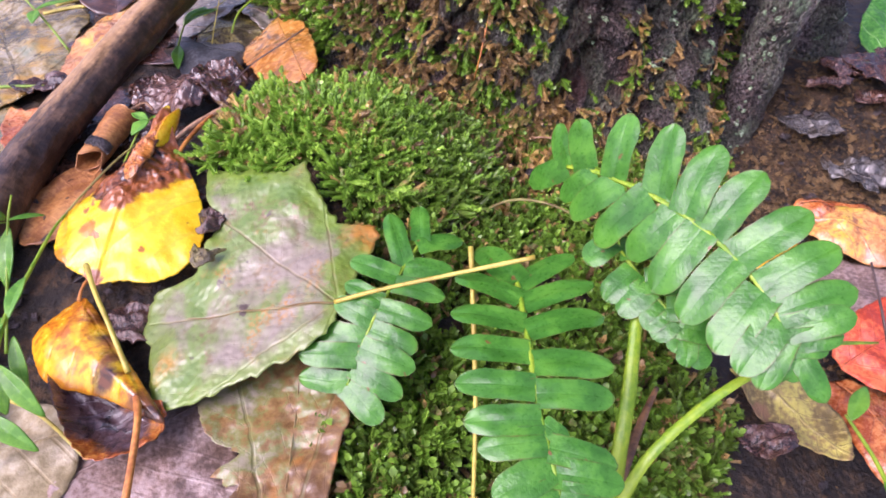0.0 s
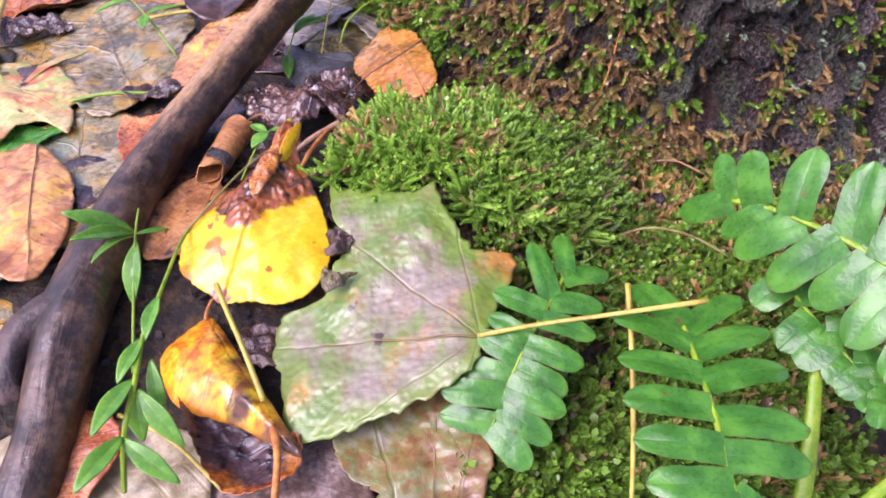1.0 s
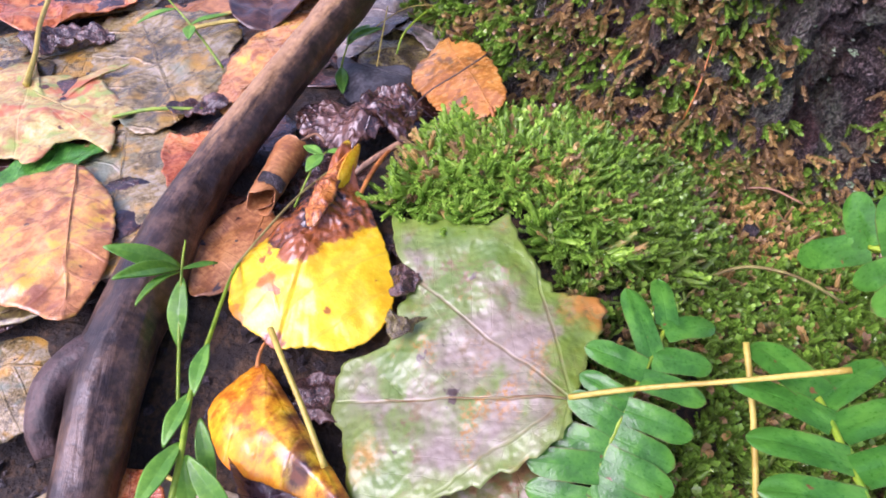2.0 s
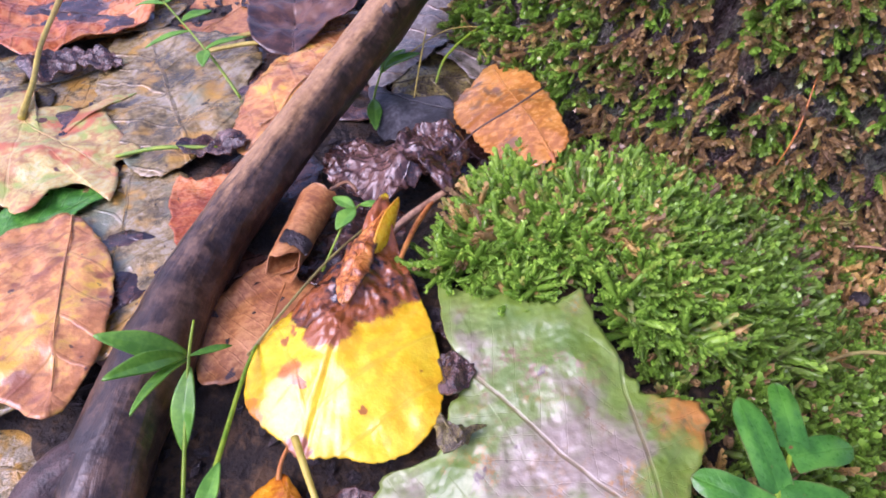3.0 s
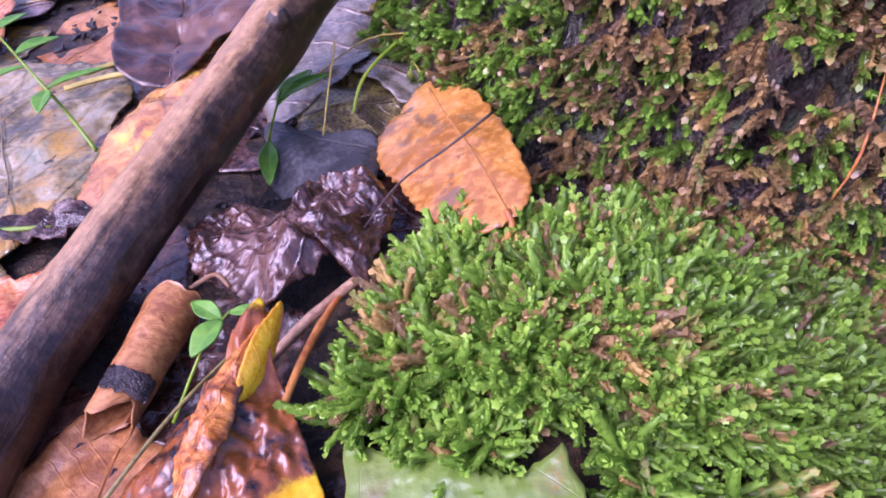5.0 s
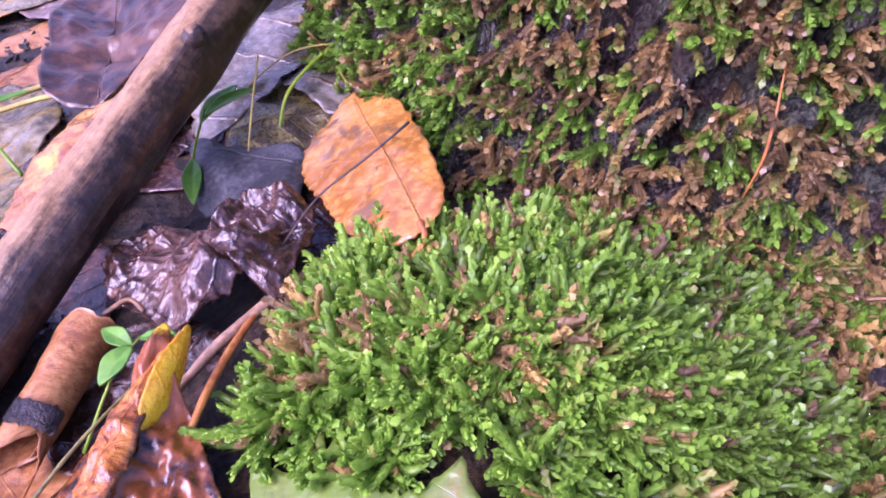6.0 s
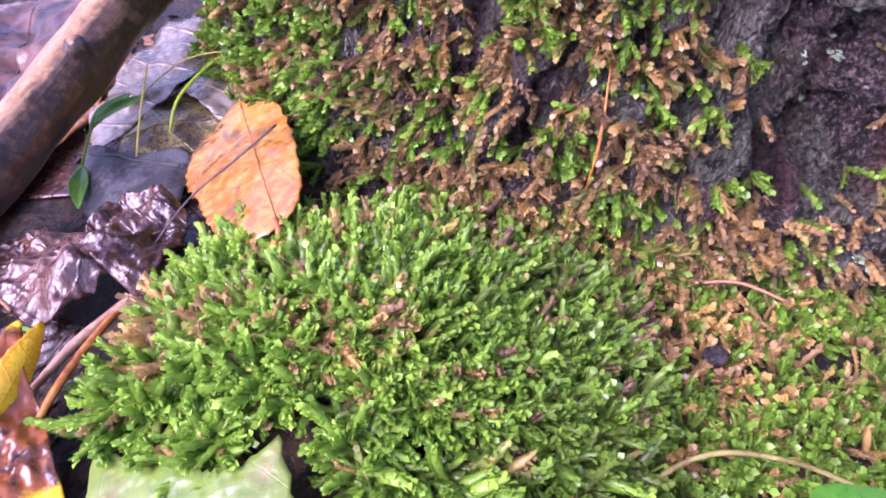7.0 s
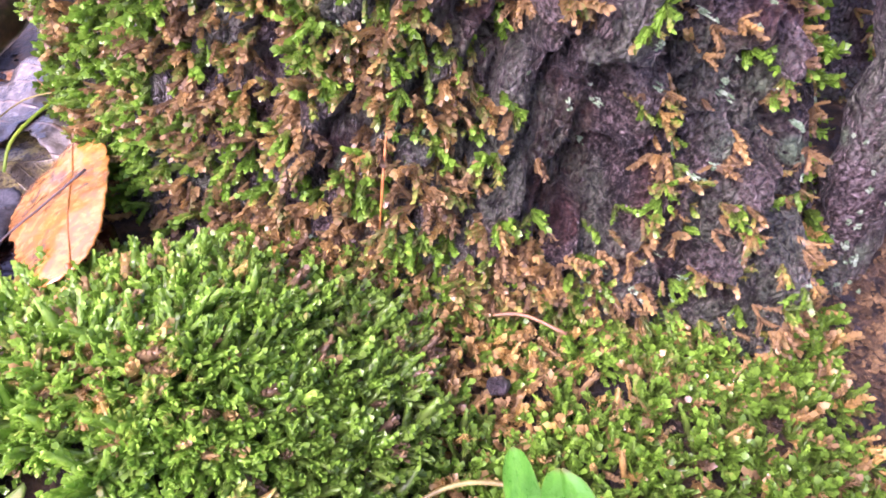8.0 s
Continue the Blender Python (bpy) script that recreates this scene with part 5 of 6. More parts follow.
stem("stalk", "thin brown stipe creeping through the moss", "stalk", [(-0.004, 0.188, -0.014), (0.006, 0.199, -0.012), (0.018, 0.210, -0.009), (0.031, 0.213, -0.006), (0.046, 0.209, -0.006), (0.060, 0.202, -0.010)], [0.0005, 0.0006, 0.0006, 0.0005], STALK_OLIVE)
stem("twig", "dark upright twig in the litter by the fern", "twig", [(0.165, 0.125, -0.045), (0.163, 0.150, -0.022), (0.160, 0.175, -0.004)], [0.0008, 0.0006, 0.0004], TWIG_DARK)
for path in ([(-0.218, 0.366, 0.006), (-0.200, 0.372, 0.008), (-0.180, 0.372, 0.007)], [(-0.222, 0.358, 0.005), (-0.204, 0.362, 0.007), (-0.184, 0.366, 0.006)]):
    stem("stalk", "yellow leaf stalk on sodden leaves", "stalk", path, 0.0011, STALK_YELLOW)
stem("grass_blade", "slender green grass stem bending over the grey leaf", "grass", [(-0.1105, 0.330, 0.008), (-0.107, 0.340, 0.015), (-0.095, 0.360, 0.018), (-0.078, 0.381, 0.017)], [0.0005, 0.0006, 0.0003], STALK_GREEN)
for path in ([(-0.118, 0.318, 0.008), (-0.117, 0.330, 0.016), (-0.116, 0.346, 0.024)], [(-0.128, 0.345, 0.010), (-0.108, 0.356, 0.019), (-0.086, 0.358, 0.019)], [(-0.110, 0.385, 0.012), (-0.098, 0.362, 0.014), (-0.090, 0.345, 0.012)]):
    stem("stalk", "thin straw-coloured dry stalk", "stalk", path, 0.00028, STALK_YELLOW)

# ---- fern fronds ----


def pinna_mesh(length, width, seed, cup=0.12, droop=0.12):
    rnd = random.Random(seed)
    V, F, UV, rim = [], [], [], []
    nu, nv = 16, 6
    wob = rnd.uniform(0, 9)
    for side in (0, 1):
        for i in range(nu + 1):
            s = i / nu
            w = 0.5 * width * (0.97 + 0.03 * ease(0.0, 0.3, s)) * math.sqrt(max(0.015, 1 - (max(0, s - 0.56) / 0.44) ** 2.3))
            w *= 1 + 0.05 * noise.noise((s * 7, wob, 0))
            for j in range(-nv, nv + 1):
                t = j / nv
                y = t * w + 0.03 * length * noise.noise((s * 2, wob, 5)) * s
                z = length * (0.045 * math.sin(3.1 * s) - droop * s * s) + cup * abs(t) * w - 0.10 * w * t * t * s + 0.018 * length * noise.noise((s * 3 + wob, t * 1.5, 0)) - 0.0003 * side * (1 - max(abs(t), 2 * s - 1) ** 4)
                V.append((s * length, y, z))
                UV.append((s, y / width))
                rim.append(max(abs(t), 2 * s - 1))
    w = 2 * nv + 1
    half = w * (nu + 1)
    for side in (0, 1):
        for i in range(nu):
            for j in range(w - 1):
                q = (side * half + i * w + j, side * half + (i + 1) * w + j, side * half + (i + 1) * w + j + 1, side * half + i * w + j + 1)
                F.append(q if not side else q[::-1])
    return mesh_of("pinna", V, F, FERN, True, UV, rim)


def frond(label, path, left, right, normal=(0, -0.35, 1), seed=0, rr=0.0009):
    """A frond: rachis along the path, and the leaflets of each side: (share along the rachis, degrees from its way, length and width in mm)."""
    rnd = random.Random(seed)
    base = Vector(path[0])
    ob = thing("fern_frond", label, "fern", base, "fern fronds")
    pts = [p - base for p in smooth_path(path, 12)]
    piece("rachis", tube("rachis", [Vector(p) - base for p in path], [rr, rr * 0.9, rr * 0.6], STALK_GREEN, 8, 6), ob, "pale green rachis")
    up0 = Vector(normal).normalized()

    def put(f, ang, ln, wd, lift=0.0):
        k = min(len(pts) - 2, int(f * (len(pts) - 1)))
        d = (pts[k + 1] - pts[k]).normalized()
        o = pts[k] + (pts[k + 1] - pts[k]) * (f * (len(pts) - 1) - k)
        up = (up0 - d * up0.dot(d)).normalized()
        left = up.cross(d)
        a = radians(ang)
        x = d * math.cos(a) + left * math.sin(a)
        x = (x + up * lift).normalized()
        y = up.cross(x).normalized()
        z = x.cross(y)
        ch = piece("pinna", pinna_mesh(ln, wd, rnd.randrange(9999), rnd.uniform(-0.02, 0.12), rnd.uniform(-0.02, 0.09)), ob)
        m = Matrix((x, y, z)).transposed().to_4x4()
        m.translation = o + up * rnd.uniform(0.0002, 0.0010)
        ch.matrix_local = m

    for f, ang, ln, wd in left + right:
        put(f, ang, ln / 1000, wd / 1000, rnd.uniform(-0.05, 0.05))
    return ob


frond("glossy green fern frond arching over the moss", [(0.0416, 0.1782, 0.0385), (0.0493, 0.1681, 0.0440), (0.0621, 0.1502, 0.0490), (0.0726, 0.1351, 0.0497), (0.0810, 0.1187, 0.0481), (0.0853, 0.1066, 0.0446), (0.0878, 0.1012, 0.0412)],
      [(0.01, 121, 15.7, 9.4), (0.12, 111, 16.6, 11.4), (0.22, 97, 20.3, 11.0), (0.34, 107, 22.2, 11.0), (0.43, 102, 21.8, 11.1), (0.51, 93, 21.5, 11.3), (0.60, 84, 21.7, 10.9), (0.70, 91, 21.1, 10.2), (0.79, 87, 19.7, 9.2), (0.86, 79, 16.1, 7.8), (0.92, 75, 11.8, 6.4), (0.97, 68, 8.0, 5.4)],
      [(0.0, -157, 22.0, 8.9), (0.16, -137, 18.5, 8.0), (0.24, -132, 23.1, 10.1), (0.32, -115, 23.6, 10.8), (0.41, -106, 20.4, 10.9), (0.49, -86, 22.2, 11.4), (0.60, -79, 22.1, 11.6), (0.71, -65, 20.2, 11.3), (0.81, -59, 17.6, 9.6), (0.87, -50, 16.1, 8.0), (0.95, -51, 10.6, 6.6), (0.99, 5, 14.6, 6.2), (0.98, -27, 8.6, 5.4)],
      normal=(-0.3, -1.6, 1), seed=1, rr=0.0010)
frond("green fern frond with paired oblong leaflets", [(0.0222, 0.1464, 0.0222), (0.0232, 0.1347, 0.0242), (0.0234, 0.1225, 0.0259), (0.0239, 0.1117, 0.0270), (0.0241, 0.1010, 0.0266), (0.0251, 0.0923, 0.0246), (0.0264, 0.0850, 0.0229), (0.0278, 0.0770, 0.0210), (0.0287, 0.0709, 0.0189)],
      [(0.09, 121, 23.5, 8.3), (0.18, 113, 24.5, 8.7), (0.30, 103, 23.8, 9.2), (0.43, 88, 22.6, 9.0), (0.54, 83, 21.0, 8.6), (0.65, 40, 8.1, 5.4), (0.76, 65, 17.4, 8.0), (0.85, 70, 16.9, 8.3), (0.94, 72, 13.4, 7.6)],
      [(0.08, -153, 21.0, 11.2), (0.16, -124, 23.3, 8.4), (0.27, -106, 21.9, 8.9), (0.39, -98, 22.2, 9.0), (0.52, -100, 21.3, 8.5), (0.64, -98, 20.1, 8.5), (0.73, -95, 17.6, 8.3), (0.82, -71, 17.3, 9.5), (0.92, -72, 13.4, 8.2)], seed=2)
frond("small green fern frond lying over the maple leaf", [(-0.0076, 0.1672, 0.0145), (-0.0122, 0.1576, 0.0138), (-0.0175, 0.1478, 0.0113), (-0.0218, 0.1398, 0.0080), (-0.0253, 0.1328, 0.0038), (-0.0278, 0.1274, 0.0005), (-0.0304, 0.1209, -0.0040)],
      [(0.06, 134, 17.0, 7.6), (0.20, 116, 16.9, 7.8), (0.30, 103, 18.0, 7.0), (0.46, 98, 18.3, 8.0), (0.60, 91, 17.1, 8.6), (0.73, 90, 19.0, 8.6), (0.87, 76, 18.5, 8.4), (0.99, 62, 16.3, 9.2)],
      [(0.01, -151, 16.5, 7.2), (0.19, -136, 22.0, 7.8), (0.26, -83, 17.1, 7.8), (0.42, -93, 14.7, 6.4), (0.54, -95, 14.8, 7.6), (0.66, -79, 19.4, 8.4), (0.80, -71, 18.9, 8.4), (0.98, -80, 16.4, 7.6)], seed=3, rr=0.0007)
frond("lower fern frond shaded by the one above", [(0.0547, 0.1557, 0.0264), (0.0596, 0.1430, 0.0253), (0.0647, 0.1329, 0.0238), (0.0684, 0.1256, 0.0221), (0.0719, 0.1198, 0.0188)],
      [(0.10, 60, 12.5, 9.0), (0.35, 55, 12.1, 9.1), (0.61, 54, 11.1, 8.2), (0.80, 48, 10.6, 7.8)],
      [(0.02, -83, 11.5, 9.9), (0.25, -78, 13.4, 9.4), (0.40, -83, 12.4, 9.2), (0.60, -80, 9.0, 8.0), (0.73, -80, 8.4, 7.6), (0.86, -54, 6.4, 6.6), (0.98, 6, 8.4, 7.2), (0.95, -34, 7.4, 6.2)], normal=(-0.2, -0.9, 1), seed=4, rr=0.0007)

# ---- seedlings ----


def seedling(label, path, leaves, radius=0.0009, name="seedling", mat=None):
    """A small plant: stem and lance-shaped leaves, each (share along the stem, way of the leaf, length, width)."""
    base = Vector(path[0])
    ob = thing(name, label, "plant", base)
    rel = [Vector(p) - base for p in path]
    piece("stem", tube("stem", rel, [radius, radius * 0.8, radius * 0.5], STALK_GREEN, 7, 6), ob)
    pts = smooth_path(rel, 10)
    for k, (f, way, ln, wd) in enumerate(leaves):
        o = pts[int(f * (len(pts) - 1))]
        x = Vector(way).normalized()
        y = Vector((0, 0, 1)).cross(x).normalized()
        h = ln * 500
        me = blade_mesh("leaf", [(-h, 0), (-h * 0.6, wd * 330), (0, wd * 500), (h * 0.55, wd * 330), (h, 0), (h * 0.55, -wd * 330), (0, -wd * 500), (-h * 0.6, -wd * 330)], mat or SEEDLING,
                        (-h, 0), (h, 0), fold=0.25, wave=0.0006, rings=6, per=4, tooth=0.0, seed=k + 3, bend=lambda u, v, ln=ln: -0.18 * ln * v * v)[0]
        ch = piece("leaf", me, ob)
        m = Matrix((x, y, x.cross(y))).transposed().to_4x4()
        m.translation = o + x * ln * 0.5
        ch.matrix_local = m
    return ob


def leafy(label, path, leaves, radius):
    """A seedling whose leaves are given by both ends: (base, tip, width)."""
    base = Vector(path[0])
    ob = thing("seedling", label, "plant", base)
    piece("stem", tube("stem", [Vector(p) - base for p in path], [radius, radius * 0.9, radius * 0.5], STALK_GREEN, 7, 6), ob)
    for k, (a, b, wd) in enumerate(leaves):
        x = Vector(b) - Vector(a)
        ln = x.length
        x.normalize()
        y = Vector((0, -0.5, 1)).cross(x).normalized()
        h = ln * 500
        me = blade_mesh("leaf", [(-h, 0), (-h * 0.6, wd * 330), (0, wd * 500), (h * 0.55, wd * 330), (h, 0), (h * 0.55, -wd * 330), (0, -wd * 500), (-h * 0.6, -wd * 330)], SEEDLING,
                        (-h, 0), (h, 0), fold=0.25, wave=0.0006, rings=6, per=4, tooth=0.0, seed=k + 3, bend=lambda u, v, ln=ln: 0.3 * ln * v * (1 - v))[0]
        ch = piece("leaf", me, ob)
        m = Matrix((x, y, x.cross(y))).transposed().to_4x4()
        m.translation = (Vector(a) + Vector(b)) / 2 - base
        ch.matrix_local = m
    return ob


leafy("tall green seedling with lance-shaped leaves beside the branch", [(-0.139, 0.100, -0.016), (-0.1328, 0.1052, 0.008), (-0.1336, 0.1174, 0.012), (-0.1373, 0.1353, 0.013), (-0.1397, 0.1536, 0.011), (-0.1429, 0.1787, 0.008), (-0.1441, 0.1918, 0.005)],
      [((-0.133, 0.105, 0.008), (-0.138, 0.087, 0.010), 0.0062), ((-0.133, 0.1043, 0.008), (-0.116, 0.096, 0.0), 0.0058), ((-0.1351, 0.1212, 0.012), (-0.138, 0.101, 0.014), 0.0062), ((-0.1323, 0.1175, 0.012), (-0.1175, 0.106, 0.002), 0.006),
       ((-0.1373, 0.1353, 0.013), (-0.139, 0.119, 0.012), 0.005), ((-0.133, 0.1288, 0.011), (-0.127, 0.115, 0.0), 0.005), ((-0.1336, 0.1183, 0.010), (-0.132, 0.109, -0.002), 0.006), ((-0.1362, 0.134, 0.013), (-0.1379, 0.1511, 0.014), 0.005)], 0.0009)
leafy("seedling top with four narrow leaves held over the branch", [(-0.1504, 0.139, -0.012), (-0.1546, 0.1566, -0.004), (-0.158, 0.180, 0.011), (-0.159, 0.190, 0.016)],
      [((-0.158, 0.181, 0.013), (-0.175, 0.1736, 0.028), 0.0065), ((-0.158, 0.180, 0.013), (-0.167, 0.162, 0.027), 0.006), ((-0.158, 0.180, 0.012), (-0.158, 0.155, 0.024), 0.0035), ((-0.1575, 0.179, 0.010), (-0.156, 0.161, -0.003), 0.007), ((-0.158, 0.181, 0.012), (-0.150, 0.189, 0.007), 0.002)], 0.0006)
seedling("small green seedling on the sodden leaves", [(-0.195, 0.322, 0.003), (-0.206, 0.332, 0.012), (-0.218, 0.342, 0.020), (-0.238, 0.360, 0.028)],
         [(0.55, (0.2, -0.7, 0.1), 0.014, 0.006), (0.55, (0.6, 0.7, 0.1), 0.020, 0.005), (0.75, (-0.8, -0.5, 0.0), 0.020, 0.005), (0.80, (0.5, 0.8, 0.1), 0.016, 0.006), (0.98, (-0.9, 0.2, 0), 0.018, 0.004), (0.98, (0.2, 0.9, 0.1), 0.016, 0.006)], 0.0007)
seedling("tiny seedling with rounded leaves by the rolled leaf", [(-0.133, 0.222, 0.004), (-0.128, 0.236, 0.012), (-0.124, 0.244, 0.014)], [(0.8, (-0.5, 0.3, 0.1), 0.010, 0.0045), (0.8, (-0.35, -0.75, 0.1), 0.010, 0.0060), (0.95, (0.8, 0.1, 0.1), 0.008, 0.003)], 0.0004)
seedling("small green leaves peeping out beneath the branch", [(-0.134, 0.305, 0.004), (-0.134, 0.318, 0.010), (-0.132, 0.330, 0.016)], [(0.4, (0.2, -0.9, 0.0), 0.018, 0.006), (0.8, (0.3, 0.8, 0.2), 0.020, 0.007), (0.9, (0.7, 0.6, 0.2), 0.018, 0.006)], 0.0006)
seedling("green seedling in the litter beyond the fern", [(0.150, 0.098, -0.040), (0.142, 0.108, -0.028), (0.134, 0.120, -0.020)], [(0.9, (0.5, 0.6, 0.2), 0.016, 0.006), (0.3, (0.7, -0.5, 0.2), 0.020, 0.009), (0.3, (0.2, -0.9, 0.2), 0.018, 0.009)], 0.0009)

# ---- the litter underneath: single leaves, and crumbs of leaf mould ----
KINDS = [("grey-brown sodden leaf in the litter", GREYBROWN), ("dull mauve-brown leaf in the litter", MAUVE), ("dark rotten leaf in the litter", CHAR), ("orange-tan leaf in the litter", PEACH), ("russet leaf in the litter", RUSSET), ("tan leaf in the litter", TAN), ("olive-brown leaf in the litter", OLIVE), ("pale yellowish leaf in the litter", PALEMAPLE)]
rnd = random.Random(11)
made = 0
while made < 140:
    right = rnd.random() < 0.32
    x, y = (rnd.uniform(0.14, 0.36), rnd.uniform(0.03, 0.42)) if right else (rnd.uniform(-0.46, -0.09), rnd.uniform(0.03, 0.62))
    if not right and x > -0.13 and y > 0.41 and y < 0.46 or math.hypot(x - AXIS[0], y - AXIS[1]) < 0.185:
        continue
    if -0.165 < x < -0.09 and 0.10 < y < 0.27 or -0.145 < x < -0.05 and 0.30 < y < 0.44 or right and x < 0.20 and y < 0.23:
        continue
    label, mat = KINDS[rnd.choices(range(8), (10, 5, 6, 1, 1, 2, 4, 0.3))[0]]
    ln, wd, turn = rnd.uniform(22, 42), rnd.uniform(0.5, 0.8), rnd.uniform(0, 6.283)
    shape = []
    for k in range(12):
        a = 2 * math.pi * k / 12
        r = ln * rnd.uniform(0.88, 1.1)
        px, py = r * math.cos(a) * (1.0 if k else 1.15), r * wd * math.sin(a)
        shape.append((px * math.cos(turn) - py * math.sin(turn), px * math.sin(turn) + py * math.cos(turn)))
    ends = (ln * math.cos(turn), ln * math.sin(turn))
    if right and x < 0.25 and y < 0.40:
        made += 1
        [rnd.random() for k in range(6)]
        continue
    deep = 0.0 if (-0.30 < x and y < 0.42 and not right) else 0.003
    leaf(label, (x, y, ground_z(x, y) + rnd.uniform(0.0012, 0.0028) + deep * rnd.random()), shape, mat, (-ends[0], -ends[1]), ends, wave=rnd.uniform(0.001, 0.0025), dome=rnd.uniform(-0.001, 0.002),
         rings=9, per=5, tooth=0.0009, seed=made + 200, tilt=(rnd.uniform(-0.04, 0.04), rnd.uniform(-0.04, 0.04)))
    made += 1

# crumbs of black leaf mould
V, F = [], []
for k in range(2600):
    right = rnd.random() < 0.15
    x, y = (rnd.uniform(0.13, 0.26), rnd.uniform(0.08, 0.30)) if right else (rnd.uniform(-0.30, -0.06), rnd.uniform(0.07, 0.44))
    if not right and noise.noise((x * 30, y * 30, 4)) < -0.05 or mound_share(x, y) > 0 or math.hypot(x - AXIS[0], y - AXIS[1]) < 0.18:
        continue
    o = Vector((x, y, ground_z(x, y) + 0.0008))
    s = rnd.uniform(0.0008, 0.0032)
    m = Euler((rnd.uniform(-0.6, 0.6), rnd.uniform(-0.6, 0.6), rnd.uniform(0, 6.3))).to_matrix()
    i = len(V)
    for p in ((-1, -0.5, 0), (0.2, -0.7, 0.3), (1.1, 0.1, 0), (0.1, 0.6, 0.35), (-0.8, 0.5, 0.1), (0, 0, -0.5)):
        V.append(o + m @ (Vector(p) * s * rnd.uniform(0.7, 1.2)))
    F += [(i, i + 1, i + 3, i + 4), (i + 1, i + 2, i + 3), (i, i + 5, i + 1), (i + 1, i + 5, i + 2), (i + 2, i + 5, i + 3), (i + 3, i + 5, i + 4), (i + 4, i + 5, i)]
tagged(piece("leaf_mould", mesh_of("leaf_mould", V, F, DEBRIS, False)), "black wet crumbs of leaf mould", "debris", kind="stuff")

# ---- crusts of lichen and loose plates on the bark ----


def on_bark(phi, z, lift):
    p = trunk_point(phi, z)
    a = radians(phi)
    return p + Vector((math.sin(a), -math.cos(a), 0.2)) * lift


def on_root(f, turn, lift):
    """A place on the root ridge: f along it, turn round it in degrees from the side that faces the viewer."""
    q = f * (len(ROOT) - 1)
    k = min(int(q), len(ROOT) - 2)
    p = Vector(ROOT[k]).lerp(Vector(ROOT[k + 1]), q - k)
    a = radians(turn)
    return p + Vector((math.sin(a), -math.cos(a), 0.0)) * (0.0105 + lift)


LICHEN = plain_mat("pale_green_lichen", ((0.0, (0.16, 0.27, 0.12)), (0.5, (0.30, 0.44, 0.24)), (1.0, (0.50, 0.62, 0.42))), 500, 0.6, 0.9, 0.0012)
rnd = random.Random(31)


def lichen_patch(where, size):
    """A crust of small scales; where(a, b, lift) gives the place a and b millimetres off its middle."""
    V, F = [], []
    for k in range(int(5 + 9 * size)):
        r, a = size * math.sqrt(rnd.random()), rnd.uniform(0, 6.283)
        ca, cb = r * math.cos(a) * 0.85, r * math.sin(a) * 1.2
        s = rnd.uniform(0.2, 0.42)
        i = len(V)
        V.append(where(ca, cb, 0.0010 + 0.0004 * rnd.random()))
        for j in range(7):
            b = 2 * math.pi * j / 7
            q = s * rnd.uniform(0.7, 1.2)
            V.append(where(ca + q * math.cos(b), cb + q * math.sin(b), 0.0004 if j % 2 else 0.0008))
        F += [(i, i + 1 + j, i + 1 + (j + 1) % 7) for j in range(7)]
    piece("lichen_patch", mesh_of("lichen_patch", V, F, LICHEN, True), tree, "pale green crusty lichen")


crusts = [(16, 0.034, 2.4), (36, 0.022, 2.0), (34, 0.016, 1.8), (35, 0.030, 1.6), (52, 0.010, 2.0), (54, 0.020, 1.8), (9, 0.027, 1.6), (14, 0.022, 1.5)]
crusts += [(rnd.uniform(4, 60), rnd.uniform(-0.015, 0.075), rnd.uniform(0.3, 1.3)) for k in range(170)] + [(rnd.uniform(-40, 4), rnd.uniform(0.0, 0.08), rnd.uniform(0.4, 0.9)) for k in range(14)]
for phi, z, size in crusts:
    if abs(trunk_r(phi + 0.6, z) - trunk_r(phi - 0.6, z)) > 0.0055 or abs(trunk_r(phi + 1.2, z) - trunk_r(phi - 1.2, z)) > 0.0095:
        continue
    lichen_patch(lambda a, b, lift, phi=phi, z=z: on_bark(phi + 0.42 * a, z + 0.001 * b, lift), size)
for k in range(34):
    f, turn, size = rnd.uniform(0.22, 0.70), rnd.gauss(-25, 28), rnd.choice((0.5, 0.7, 0.9, 1.4))
    lichen_patch(lambda a, b, lift, f=f, turn=turn: on_root(f + 0.006 * b, turn + 5.5 * a, lift), size)

for phi, z, wp, hz in ((4, 0.062, 6, 0.010), (9, 0.050, 4, 0.012), (-3, 0.058, 5, 0.009), (13, 0.062, 4, 0.016), (18, 0.024, 3, 0.014), (21, 0.052, 3.5, 0.014), (-8, 0.066, 5, 0.010), (10, 0.075, 5, 0.010), (30, 0.062, 2.5, 0.02), (43, 0.060, 2.5, 0.018), (-19, 0.056, 5, 0.007), (-27, 0.064, 5, 0.008), (14, 0.004, 3, 0.009), (-1, 0.082, 5, 0.010), (20, 0.080, 4, 0.012)):
    V, F = [], []
    n, rings = 22, 6
    turn = 1.1
    for k in range(rings + 1):
        for i in range(n):
            a = 2 * math.pi * i / n
            rough_r = (1 + 0.28 * noise.noise((math.cos(a) * 1.6 + phi, math.sin(a) * 1.6, z * 90)) + 0.12 * noise.noise((math.cos(a) * 5 + phi, math.sin(a) * 5, z * 90)))
            f = min(k, rings - 1) / (rings - 1) * rough_r
            dp, dz = wp * 0.5 * f * math.cos(a), hz * 0.5 * f * math.sin(a)
            V.append(on_bark(phi + dp + 130 * dz * 0.45, z + dz, (0.0034 + 0.0016 * noise.noise((dp * 2, dz * 500, phi))) if k < rings else -0.002))
    for k in range(rings):
        for i in range(n):
            F.append((k * n + i, (k + 1) * n + i, (k + 1) * n + (i + 1) % n, k * n + (i + 1) % n))
    piece("bark_plate", mesh_of("bark_plate", V, F, FLAKE, True), tree, "pinkish-brown flake of loose bark")

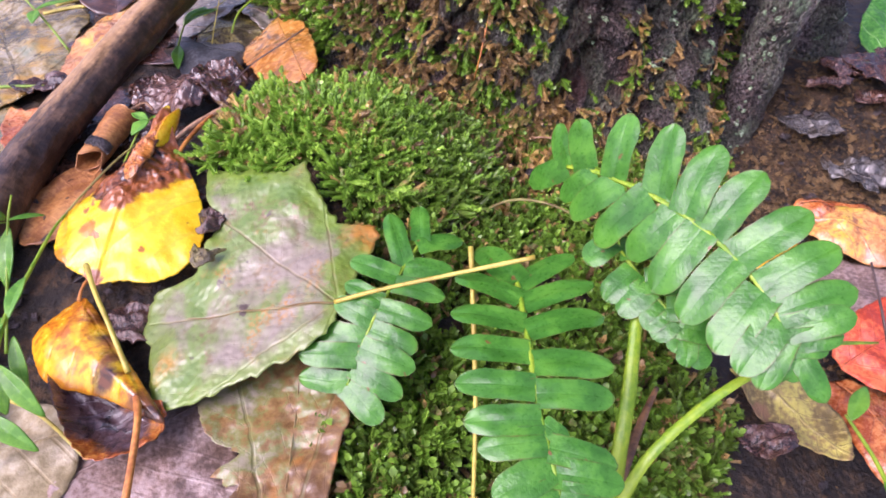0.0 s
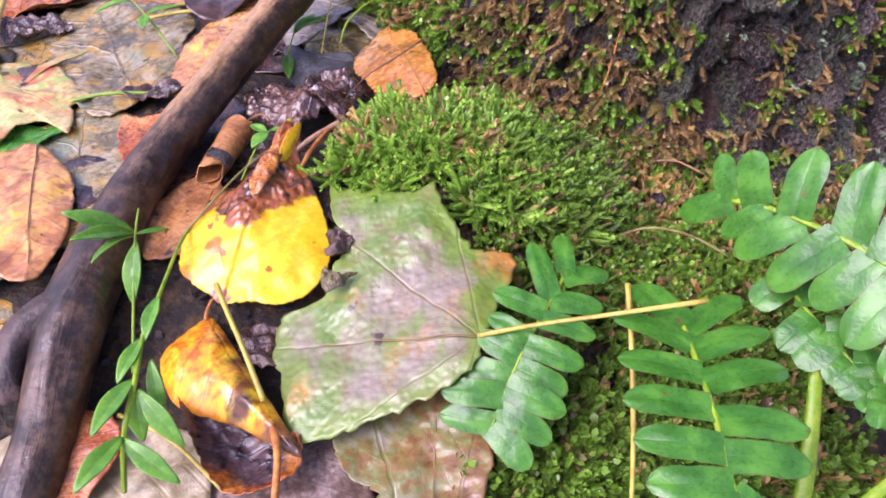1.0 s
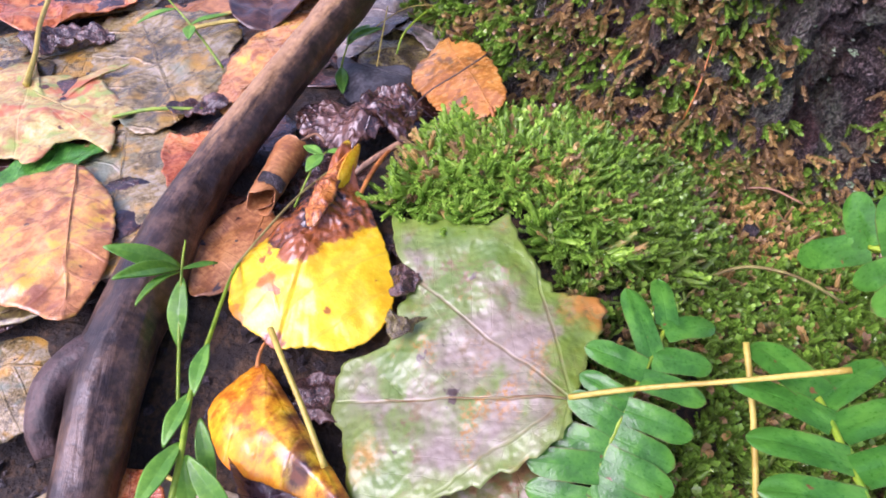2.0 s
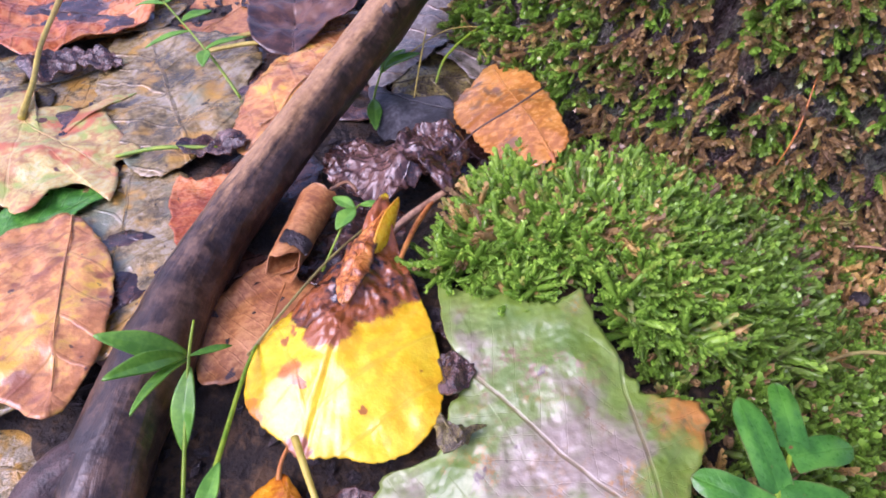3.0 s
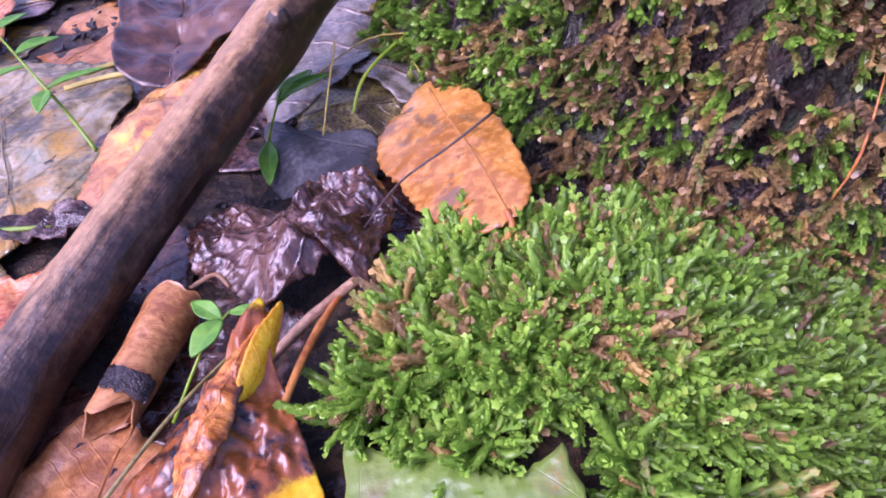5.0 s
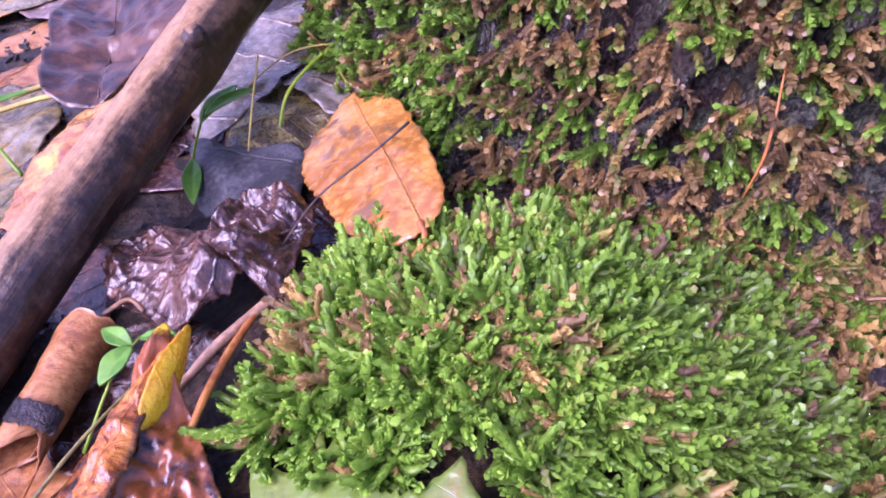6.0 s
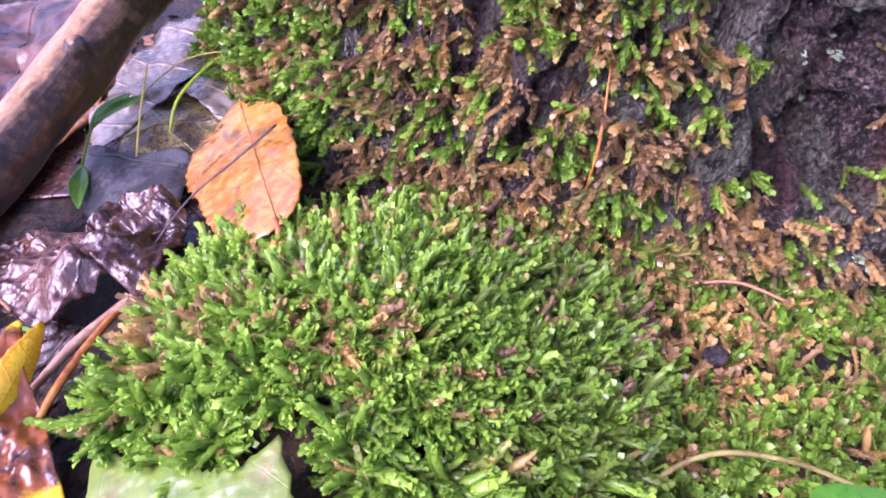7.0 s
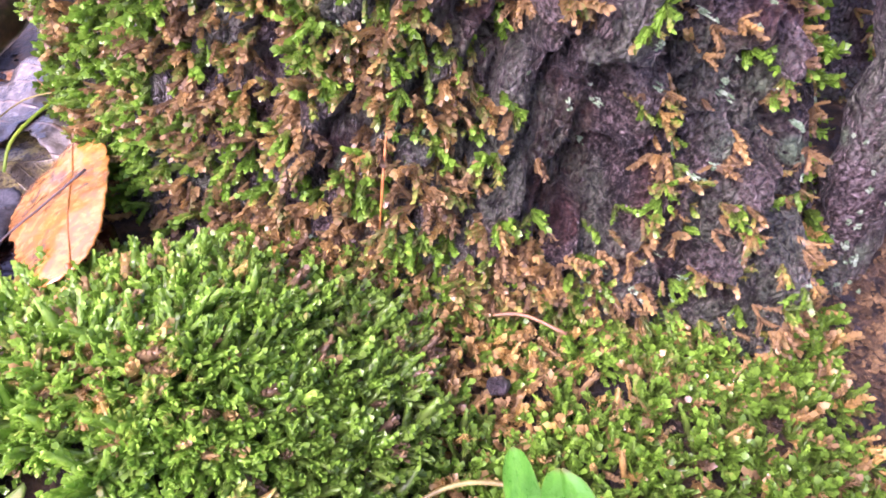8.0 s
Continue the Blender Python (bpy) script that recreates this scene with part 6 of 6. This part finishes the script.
# a black seed husk in the moss
V, F = [], []
nu, nv = 14, 9
for j in range(nv + 1):
    for i in range(nu):
        a, b = 2 * math.pi * i / nu, math.pi * j / nv
        r = 0.0032 * (1 + 0.22 * noise.noise((math.cos(a) * 2, math.sin(a) * 2, b * 1.5)))
        V.append((r * math.sin(b) * math.cos(a), r * math.sin(b) * math.sin(a) * 0.8, r * 0.75 * math.cos(b)))
for j in range(nv):
    for i in range(nu):
        F.append((j * nu + i, (j + 1) * nu + i, (j + 1) * nu + (i + 1) % nu, j * nu + (i + 1) % nu))
husk = tagged(piece("seed_husk", mesh_of("seed_husk", V, F, DEBRIS)), "small black wet seed husk lying in dead moss", "seed")
husk.location = (0.041, 0.244, ground_z(0.041, 0.244) + 0.006)

# brown humus crumbs beside the root
V, F = [], []
rnd = random.Random(77)
for k in range(9000):
    x, y = rnd.gauss(0.178, 0.033), rnd.gauss(0.236, 0.042)
    if math.hypot(x - AXIS[0], y - AXIS[1]) < 0.175 or x < 0.115:
        continue
    o = Vector((x, y, ground_z(x, y) + 0.0006))
    s = rnd.uniform(0.0004, 0.0011) if rnd.random() < 0.85 else rnd.uniform(0.001, 0.0026)
    m = Euler((rnd.uniform(-0.6, 0.6), rnd.uniform(-0.6, 0.6), rnd.uniform(0, 6.3))).to_matrix()
    i = len(V)
    for p in ((-1, -0.5, 0), (0.2, -0.7, 0.3), (1.1, 0.1, 0), (0.1, 0.6, 0.5), (-0.8, 0.5, 0.1), (0, 0, -0.5)):
        V.append(o + m @ (Vector(p) * s * rnd.uniform(0.7, 1.2)))
    F += [(i, i + 1, i + 3, i + 4), (i + 1, i + 2, i + 3), (i, i + 5, i + 1), (i + 1, i + 5, i + 2), (i + 2, i + 5, i + 3), (i + 3, i + 5, i + 4), (i + 4, i + 5, i)]
tagged(piece("humus", mesh_of("humus", V, F, HUMUS, False)), "loose brown humus crumbs beside the root", "debris", kind="stuff")

# two curled scraps caught between the yellow leaf and the maple leaf
for at, shape, mat, label, seed in (((-0.0875, 0.185, 0.0105), [(-7, 5), (-2, 9), (4, 7), (7, 1), (4, -5), (-1, -9), (-6, -6), (-4, 0)], CHAR, "black curled leaf scrap beside the yellow leaf", 91),
                                    ((-0.0850, 0.168, 0.0100), [(-7, 5), (-3, 2), (2, 2), (9, 3), (5, 0), (1, -5), (-5, -6), (-8, 0)], OLIVE, "dark olive curled leaf scrap beside the yellow leaf", 92)):
    shape = [(0.72 * x, 0.8 * y) for x, y in shape]
    leaf(label, (at[0] + 0.001, at[1], at[2] - 0.004), shape, mat, (shape[0][0], shape[0][1]), (shape[5][0], shape[5][1]), crumple=0.0016, crumple_size=0.005, dome=0.002, rings=14, per=6, seed=seed, thick=0.0005, name="leaf_scrap")
